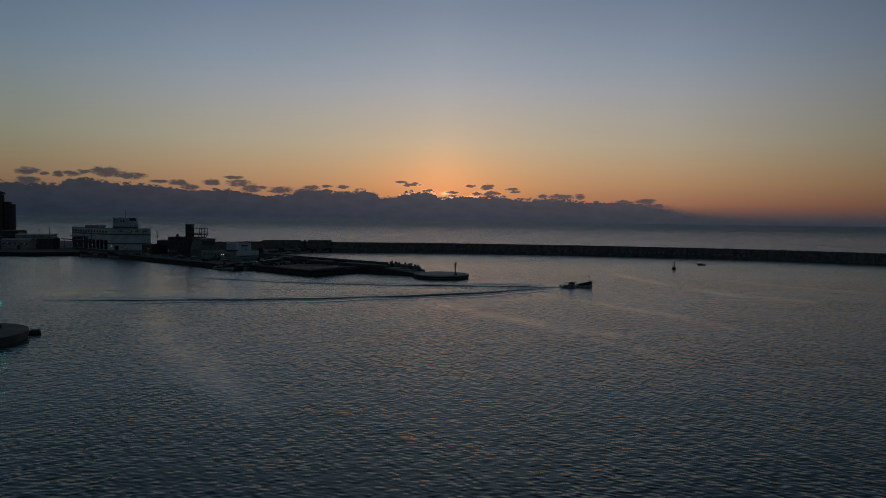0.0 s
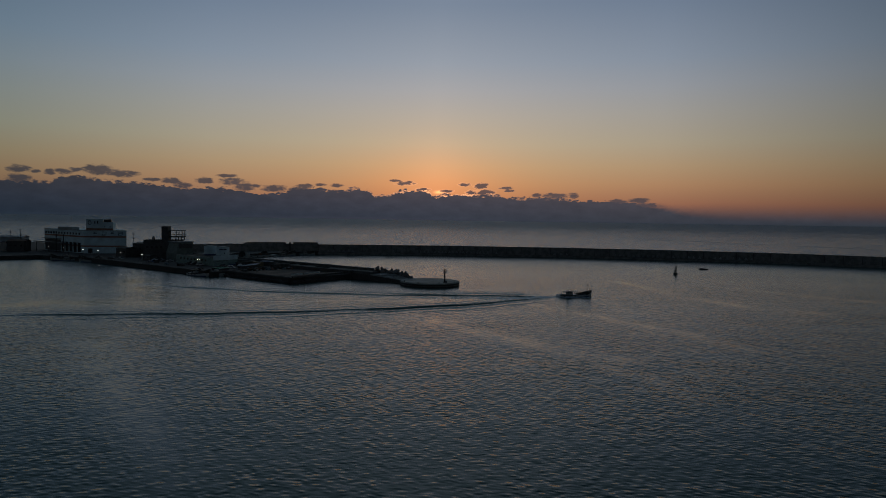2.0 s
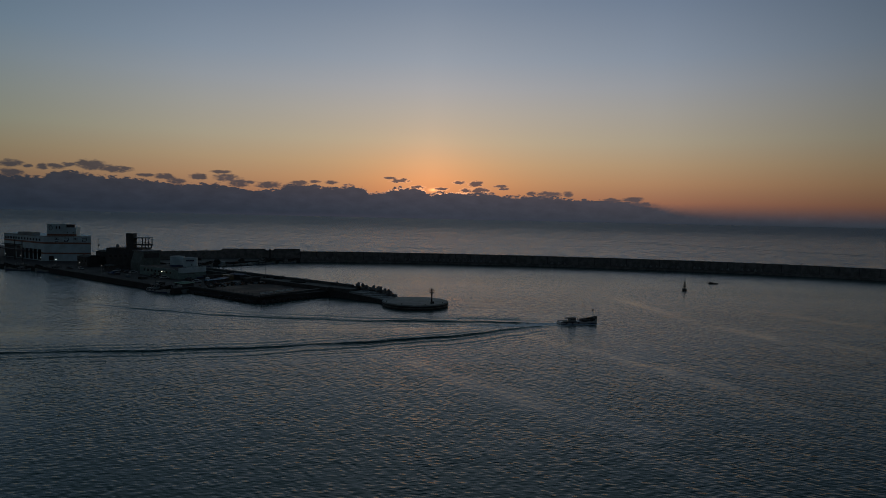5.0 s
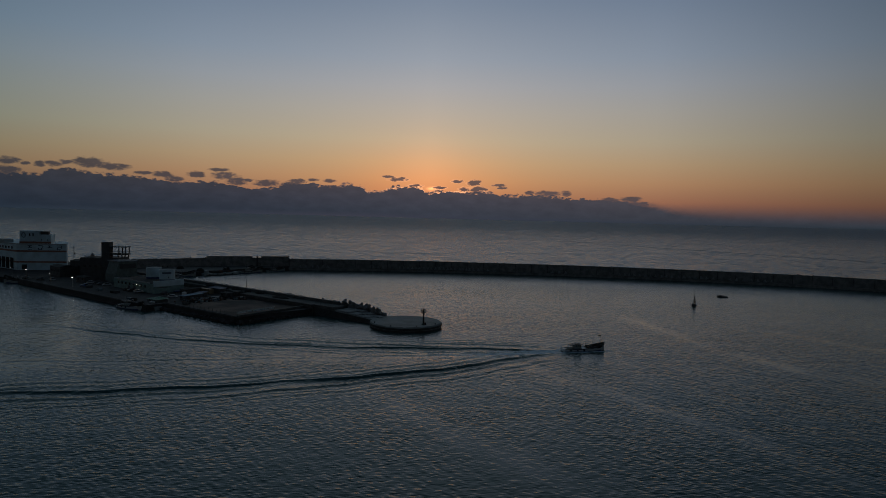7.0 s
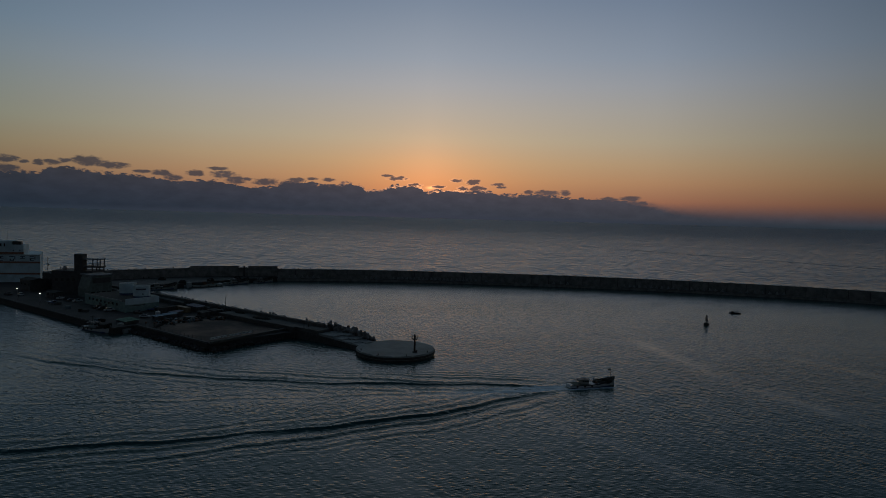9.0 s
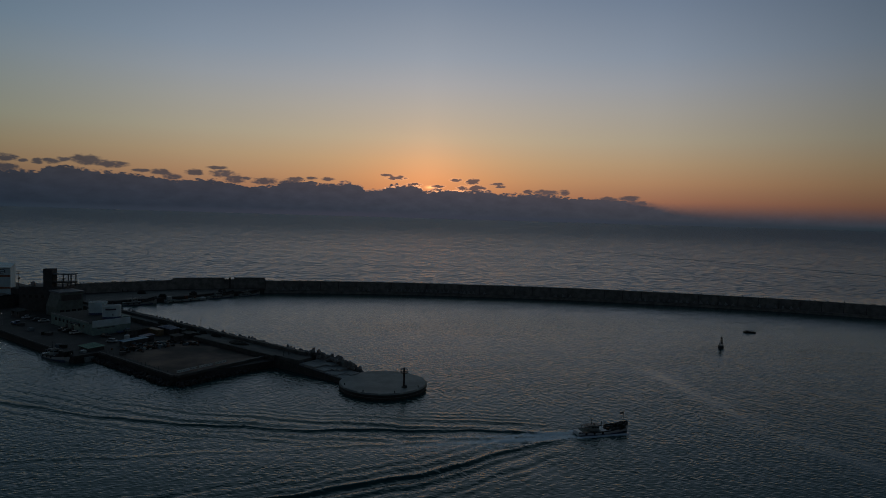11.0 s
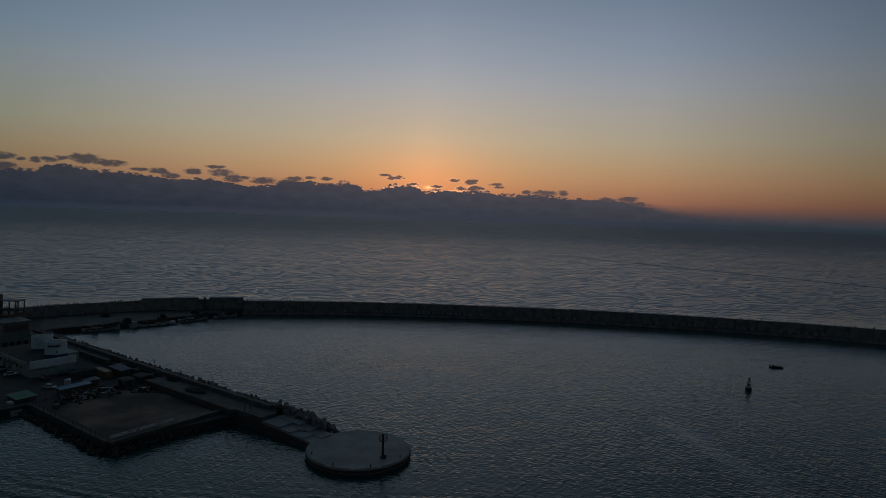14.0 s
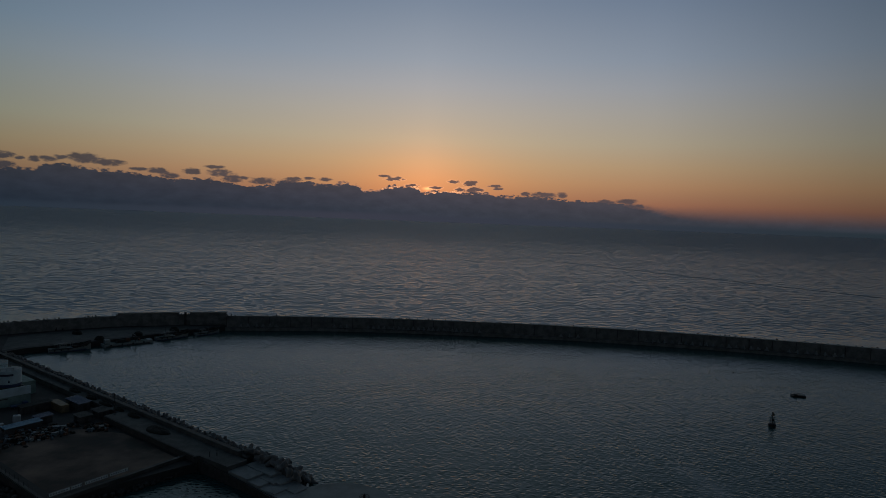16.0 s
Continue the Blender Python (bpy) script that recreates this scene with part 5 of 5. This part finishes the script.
# kerb, banners and posts round the yard
solid("yard_kerb", B(0, 0, 0, 1.1, 35, 0.9), M_CONCRETE_DARK, "broad dark concrete kerb on the yard front", "kerb", "structure", bevel=0.06, at=pose(*L(-0.9, 17.8), QUAY_Z, 0, 0, TURN + 3.5))
solid("yard_kerb_side", B(0, 0, 0, 49, 0.8, 0.45), M_CONCRETE, "low concrete kerb on the quay side of the yard", "kerb", "structure", bevel=0.05, at=pose(*L(25, 0.6), QUAY_Z, 0, 0, TURN))
fence = thing("banner_fence", *L(-0.2, 1.0), QUAY_Z + 0.9, TURN + 3.5 + 90, "low steel fence hung with pale printed banners", "fence")
for i in range(13):
    part("post", rod(NB(), (i * 1.6, 0, 0), (i * 1.6, 0, 1.1), 0.06, seg=6), M_STEEL, fence)
part("rail", rod(NB(), (0, 0, 1.05), (19.2, 0, 1.05), 0.05, seg=6), M_STEEL, fence)
part("rail", rod(NB(), (0, 0, 0.2), (19.2, 0, 0.2), 0.05, seg=6), M_STEEL, fence)
for x0, l in ((0.2, 4.6), (5.2, 2.4), (8.3, 5.6), (14.4, 4.6)):
    ban = part("banner", B(x0 + l / 2, -0.08, 0.25, l, 0.03, 0.75), M_CLOTH, fence, "pale printed fabric banner")
    for i in range(int(l / 0.6)):
        part("print_bar", B(x0 + 0.4 + i * 0.6, -0.11, 0.45, 0.3, 0.02, 0.35), M_TARP, ban)
posts = thing("edge_posts", *L(4, 0.6), QUAY_Z + 0.45, TURN + 180, "row of thin dark posts along the quay kerb", "posts")
for i in range(16):
    part("post", rod(NB(), (i * 2.7, 0, 0), (i * 2.7 + 0.05, 0, 1.0 + 0.2 * (i % 3)), 0.06, seg=5), M_DARKSTEEL, posts)

# ---- poles and lamps ----


def street_lamp(x, y, z, lean):
    b = thing("street_lamp", x, y, z, lean, "lit quay street lamp on a tapered steel pole", "street lamp", "quay lamps")
    part("foot", lathe(NB(), [(0.25, 0), (0.25, 0.3), (0.12, 0.5)], 10), M_STEEL, b)
    part("pole", rod(NB(), (0, 0, 0.3), (0, 0, 5.0), 0.1, 0.06, 8), M_STEEL, b)
    part("arm", rod(NB(), (0, 0, 4.95), (0.9, 0, 5.15), 0.05, 0.04, 6), M_STEEL, b)
    head = part("lamp_head", B(1.05, 0, 5.1, 0.7, 0.3, 0.14), M_DARKSTEEL, b, bevel=0.03)
    part("lamp_glass", lathe(NB(), [(0.08, 4.9), (0.18, 4.93), (0.2, 5.02), (0.16, 5.1)], 12, 1.1, 0), M_LAMP, head, "glowing lamp glass")
    return b


for x, y in ((-326, 470), (-311, 466), (-277, 474), (-258, 459.5), (-238, 447), (-222.9, 436.8), (-199.5, 419.2), (-179.8, 404.8)):
    street_lamp(x - 1, y, QUAY_Z, -70)


def utility_pole(x, y, z, h, label="grey concrete utility pole with cross arms"):
    b = thing("utility_pole", x, y, z, 20, label, "pole", "utility poles")
    part("pole", rod(NB(), (0, 0, 0), (0, 0, h), 0.2, 0.12, 10), M_CONCRETE_DARK, b)
    for zz, l in ((h - 0.7, 2.2), (h - 1.8, 1.8)):
        arm = part("cross_arm", B(0, 0, zz, l, 0.12, 0.14), M_DARKSTEEL, b)
        for s in (-0.45, 0, 0.45):
            part("insulator", rod(NB(), (s * l, 0, zz + 0.14), (s * l, 0, zz + 0.4), 0.06, seg=6), M_OFFWHITE, arm)
    if h > 10:
        part("transformer", lathe(NB(), [(0.35, h - 5.0), (0.35, h - 4.0)], 12, 0.5, 0), M_DARKSTEEL, b)
    return b


utility_pole(-223, 482, QUAY_Z, 15.5)
utility_pole(-211, 474, QUAY_Z, 10.5)
utility_pole(-352, 500, QUAY_Z, 15)
utility_pole(-342, 530, QUAY_Z, 14)
utility_pole(-318, 505, QUAY_Z, 16)
utility_pole(-292, 472, QUAY_Z, 13)
pole = thing("signal_pole", *L(44, 38.0), ROAD_Z, 0, "slender dark steel pole on the sea wall road", "pole")
part("foot", lathe(NB(), [(0.3, 0), (0.3, 0.3), (0.14, 0.5)], 10), M_CONCRETE, pole)
part("shaft", rod(NB(), (0, 0, 0.3), (0, 0, 6.2), 0.12, 0.08, 8), M_DARKSTEEL, pole)
part("head", B(0, 0, 6.1, 0.45, 0.35, 0.4), M_DARKSTEEL, pole, bevel=0.04)

# ---- town edge ----


def low_house(x, y, rz, l, w, h, roofmat, wallmat, label, pitch=1.2):
    b = thing("harbour_shed", x, y, QUAY_Z, rz, label, "building")
    part("wall", B(0, 0, 0, l, w, h), wallmat, b)
    bm = NB()
    e = 0.4
    rings = [[bm.verts.new(v) for v in ((px, -w / 2 - e, h - 0.05), (px, w / 2 + e, h - 0.05), (px, 0, h + pitch))] for px in (-l / 2 - e, l / 2 + e)]
    for i in range(3):
        j = (i + 1) % 3
        bm.faces.new((rings[0][i], rings[0][j], rings[1][j], rings[1][i]))
    bm.faces.new(rings[0][::-1]), bm.faces.new(rings[1])
    bmesh.ops.recalc_face_normals(bm, faces=bm.faces)
    part("roof", bm, roofmat, b)
    n = max(2, int(l / 4))
    for i in range(n):
        part("window", B(-l / 2 + (i + 0.5) * l / n, -w / 2 - 0.03, h * 0.5, 1.3, 0.1, 1.1), M_GLASS, b)
    part("door", B(l * 0.12, -w / 2 - 0.04, 0.02, 2.2, 0.1, min(2.6, h - 0.4)), M_DARKWALL, b)
    return b


low_house(-331, 488, 8, 20, 10, 6.5, M_ROOFGREY, M_OFFWHITE, "pale harbour shed with a grey roof")
low_house(-312, 494, 4, 12, 9, 7.5, M_RUST, M_DARKWALL, "dark shed with a rust-red roof")
low_house(-354, 484, 6, 22, 11, 8.5, M_ROOFGREY, M_DARKWALL, "dark harbour shed with a sheet roof")
low_house(-380, 492, 4, 24, 12, 10.5, M_ROOFDARK, M_DARKWALL, "tall dark harbour shed")
low_house(-338, 520, 10, 26, 12, 9.5, M_ROOFGREY, M_OFFWHITE, "pale storehouse behind the quay sheds", 0.8)
low_house(-372, 530, 10, 30, 14, 12, M_ROOFDARK, M_DARKWALL, "dark storehouse at the town edge", 0.8)
low_house(-203, 462, -20, 18, 10, 8.6, M_ROOFDARK, M_DARKWALL, "dark low building beside the watch tower", 0.6)
low_house(-213, 452, -35, 12, 8, 6.0, M_ROOFDARK, M_DARKWALL, "dark low quay building", 0.8)
low_house(-186, 426, -37, 9, 5, 3.0, M_ROOFDARK, M_DARKWALL, "low dark fish shed by the pump house", 0.5)

silo = thing("grain_silo", -492, 702, QUAY_Z, 0, "cluster of tall dark round silos", "silo")
for i, (x, h) in enumerate(((-14, 47), (-6.5, 46.5), (-1.5, 46), (5.0, 38.5), (10.8, 36))):
    part("cylinder", lathe(NB(), [(3.4, 0), (3.4, h - 0.6), (3.1, h), (0.4, h + 0.4)], 24, x, 2 * (i % 2)), M_DARKWALL, silo)
part("head_house", B(-4, 0.5, 46.5, 12, 4, 2.5), M_DARKWALL, silo)
part("roof_rail", B(-4, -1.4, 49.0, 11, 0.1, 0.8), M_DARKSTEEL, silo)

# ---- breakwater details ----


def store_block(p, q, w, z, label):
    d = Vector((q[0] - p[0], q[1] - p[1]))
    b = thing("breakwater_store", (p[0] + q[0]) / 2, (p[1] + q[1]) / 2, QUAY_Z, math.degrees(math.atan2(d.y, d.x)), label, "building", "breakwater stores")
    part("wall", B(0, 0, 0, d.length, w, z - QUAY_Z), M_BREAK, b, bevel=0.06)
    part("roof", B(0, 0, z - QUAY_Z, d.length + 0.4, w + 0.4, 0.25), M_CONCRETE, b, bevel=0.04)
    n = int(d.length / 4.5)
    for i in range(n):
        part("door", B(-d.length / 2 + (i + 0.5) * d.length / n, -w / 2 - 0.03, 0.05, 2.4, 0.1, 2.6), M_BREAK, b)
    return b


store_block((-159.5, 536.5), (-129.5, 545.5), 3.4, 9.3, "long dark concrete store on the breakwater root")
store_block((-123.5, 547.2), (-104.5, 552.0), 3.4, 9.3, "dark concrete store beside the breakwater gate")
tier = thing("retaining_tier", -194.1, 515.4, QUAY_Z, 32.3, "long pale-green concrete retaining tier before the sea wall", "wall", kind="structure")
part("wall", B(0, 0, 0, 34.1, 3.0, 3.6), M_BREAK, tier, bevel=0.06)
for i in range(9):
    part("buttress", B(-15.6 + i * 3.89, -1.7, 0, 0.5, 0.6, 3.2), M_BREAK, tier)
for i in range(7):
    part("net_bundle", B(-14.1 + i * 4.69 + (i % 3), -2.6, 0.03, 1.8 + 0.5 * (i % 2), 1.2, 0.9 + 0.4 * (i % 3), 9 * i, 0.7), M_NET, tier, "dark net bundle")
gate = thing("gate_pillar", -126.2, 546.6, QUAY_Z, 14, "square concrete gate pillar between the stores", "pillar")
part("pillar", B(0, 0, 0, 1.2, 1.2, 6.9), M_CONCRETE_DARK, gate, bevel=0.05)
part("cap", B(0, 0, 6.9, 1.5, 1.5, 0.25), M_CONCRETE, gate, bevel=0.04)


def tetrapod(bm, size, seg=7, m=Matrix.Identity(4)):
    """Four tapered blunt legs from one middle."""
    for d in ((0, 0, 1), (0.943, 0, -0.333), (-0.471, 0.816, -0.333), (-0.471, -0.816, -0.333)):
        d = Vector(d)
        p, q = m @ (d * size * 0.05), m @ (d * size * 0.52)
        q2 = m @ (d * size * 0.58)
        rod(bm, p, q, size * 0.25, size * 0.15, seg)
        rod(bm, q, q2, size * 0.15, size * 0.1, seg)
    return bm


tetra = mesh_of("tetrapod", tetrapod(NB(), 2.6), M_ARMOUR)
tetra_pale = mesh_of("tetrapod", tetrapod(NB(), 2.6), M_SLAB)


def place_block(parent, x, y, z, s, me=None):
    o = new("tetrapod", me or tetra)
    o.parent = parent
    o.matrix_basis = Matrix.LocRotScale((x, y, z), Euler((random.gauss(0, 0.5), random.gauss(0, 0.5), random.random() * 6.28)), (s, s, s))
    return o


mound = solid("jetty_armour", sweep(NB(), [L(160, 45.4), L(60, 45.4), L(-15, 45.4)], [(-1.6, -2), (-1.6, 4.0), (1.2, 4.0), (8.5, -2)]), M_ROCK,
              "sloping mound of concrete armour blocks along the jetty", "armour", "structure")
solid("jetty_end_mound", ramp_block([L(-15, 45.85), L(-15, 52.5), L(-34, 50.0), L(-34, 45.85)], -2, (3.2, -0.6, -0.8, 1.6)), M_ROCK,
      "low dark rubble mound beside the jetty end", "armour", "structure")
u = -33.0
while u < 158:
    big = 1.45 if u < -13 else 1.0
    for n, z in ((46.3, 4.1), (48.9, 2.6), (51.4, 0.9)):
        x, y = L(u + random.gauss(0, 0.35), n + random.gauss(0, 0.35))
        place_block(mound, x, y, z + random.gauss(0.1, 0.25) + (0.5 + 0.075 * (u + 14) if u < -13 else -0.25), big * random.uniform(0.85, 1.1))
    u += 2.8 if u < -13 else 2.05

# crest armour on the sea side of the breakwater, and blocks on its inner ledge
bm = NB()
crest = resample([(p[0], p[1]) for p in BW], 2.3)
for i, (x, y) in enumerate(crest):
    a, b_ = crest[max(0, i - 1)], crest[min(len(crest) - 1, i + 1)]
    d = Vector((b_[0] - a[0], b_[1] - a[1])).normalized()
    o = 6.2 + random.gauss(0, 0.5)
    m_ = Matrix.LocRotScale((x - d.y * o, y + d.x * o, WALL_Z - 1.0 + random.gauss(0, 0.2)), Euler((random.gauss(0, 0.6), random.gauss(0, 0.6), random.random() * 6.28)), None)
    tetrapod(bm, 2.4 * random.uniform(0.85, 1.15), 5, m_)
for i, (x, y) in enumerate(resample(OUTER, 1.7)):
    m_ = Matrix.LocRotScale((x - 1.0, y + 3.2, 7.25 + random.gauss(0, 0.3)), Euler((random.gauss(0, 0.6), random.gauss(0, 0.6), random.random() * 6.28)), None)
    tetrapod(bm, 2.4, 5, m_)
solid("crest_armour", bm, M_ROCK, "dark armour blocks along the breakwater's sea side", "armour", "stuff")
ledge = thing("ledge_blocks", 0, 0, 1.7, 0, "pale concrete tetrapods standing on the breakwater ledge", "armour blocks", kind="structure")
for x0, x1, step in ((-42, -33, 3.2), (-22, 38, 2.9), (44, 47, 3), (92, 102, 4.5), (140, 205, 3.6), (214, 240, 4.0), (-95, -72, 4.2)):
    x = x0
    while x < x1:
        y = float(np.interp(x, [p[0] for p in BW], [p[1] for p in BW]))
        o = place_block(ledge, x, y + 1.2, 0.85, random.uniform(0.8, 1.0), tetra_pale)
        o.rotation_euler = (random.gauss(0, 0.12), random.gauss(0, 0.12), random.random() * 6.28)
        x += step * random.uniform(0.8, 1.25)
bw_ob = bpy.data.objects["breakwater"]
post_me = mesh_of("rail_post", rod(NB(), (0, 0, 0), (0, 0, 1.0), 0.09, 0.07, 5), M_DARKSTEEL)
for i, (x, y) in enumerate(resample([(p[0], p[1]) for p in BW], 5.5)[:95]):
    o = new("rail_post", post_me)
    o.parent = bw_ob
    o.location = (x, y + 3.2, WALL_Z + 0.22)
joint_me = mesh_of("wall_joint", B(0, 0, 1.7, 0.25, 0.2, WALL_Z - 1.9), M_ROCK)
for i, (x, y) in enumerate(resample([(p[0], p[1]) for p in BW], 12.0)[:48]):
    o = new("wall_joint", joint_me)
    o.parent = bw_ob
    o.location = (x, y + 2.52, 0)

# rubble along the foot of the yard
bm = NB()
for i in range(520):
    if random.random() < 0.42:
        x, y = L(-1.0 - 3.2 * random.random(), 37 * random.random())
    else:
        x, y = L(50 * random.random(), -0.2 - 2.2 * random.random())
    r = 0.35 + 0.5 * random.random()
    top_ = 0.2 + 1.1 * random.random()
    ring = [bm.verts.new((x + r * random.uniform(0.75, 1.25) * math.cos(k * 1.257), y + r * random.uniform(0.75, 1.25) * math.sin(k * 1.257), top_ - 0.35 * random.random())) for k in range(5)]
    tip, foot_ = bm.verts.new((x + 0.2 * r, y, top_ + 0.45 * r)), bm.verts.new((x, y, -0.9))
    for k in range(5):
        bm.faces.new((ring[k], ring[(k + 1) % 5], tip)), bm.faces.new((ring[(k + 1) % 5], ring[k], foot_))
solid("rubble_foot", bm, M_ROCK, "dark wet rubble along the foot of the yard wall", "rubble", "stuff")
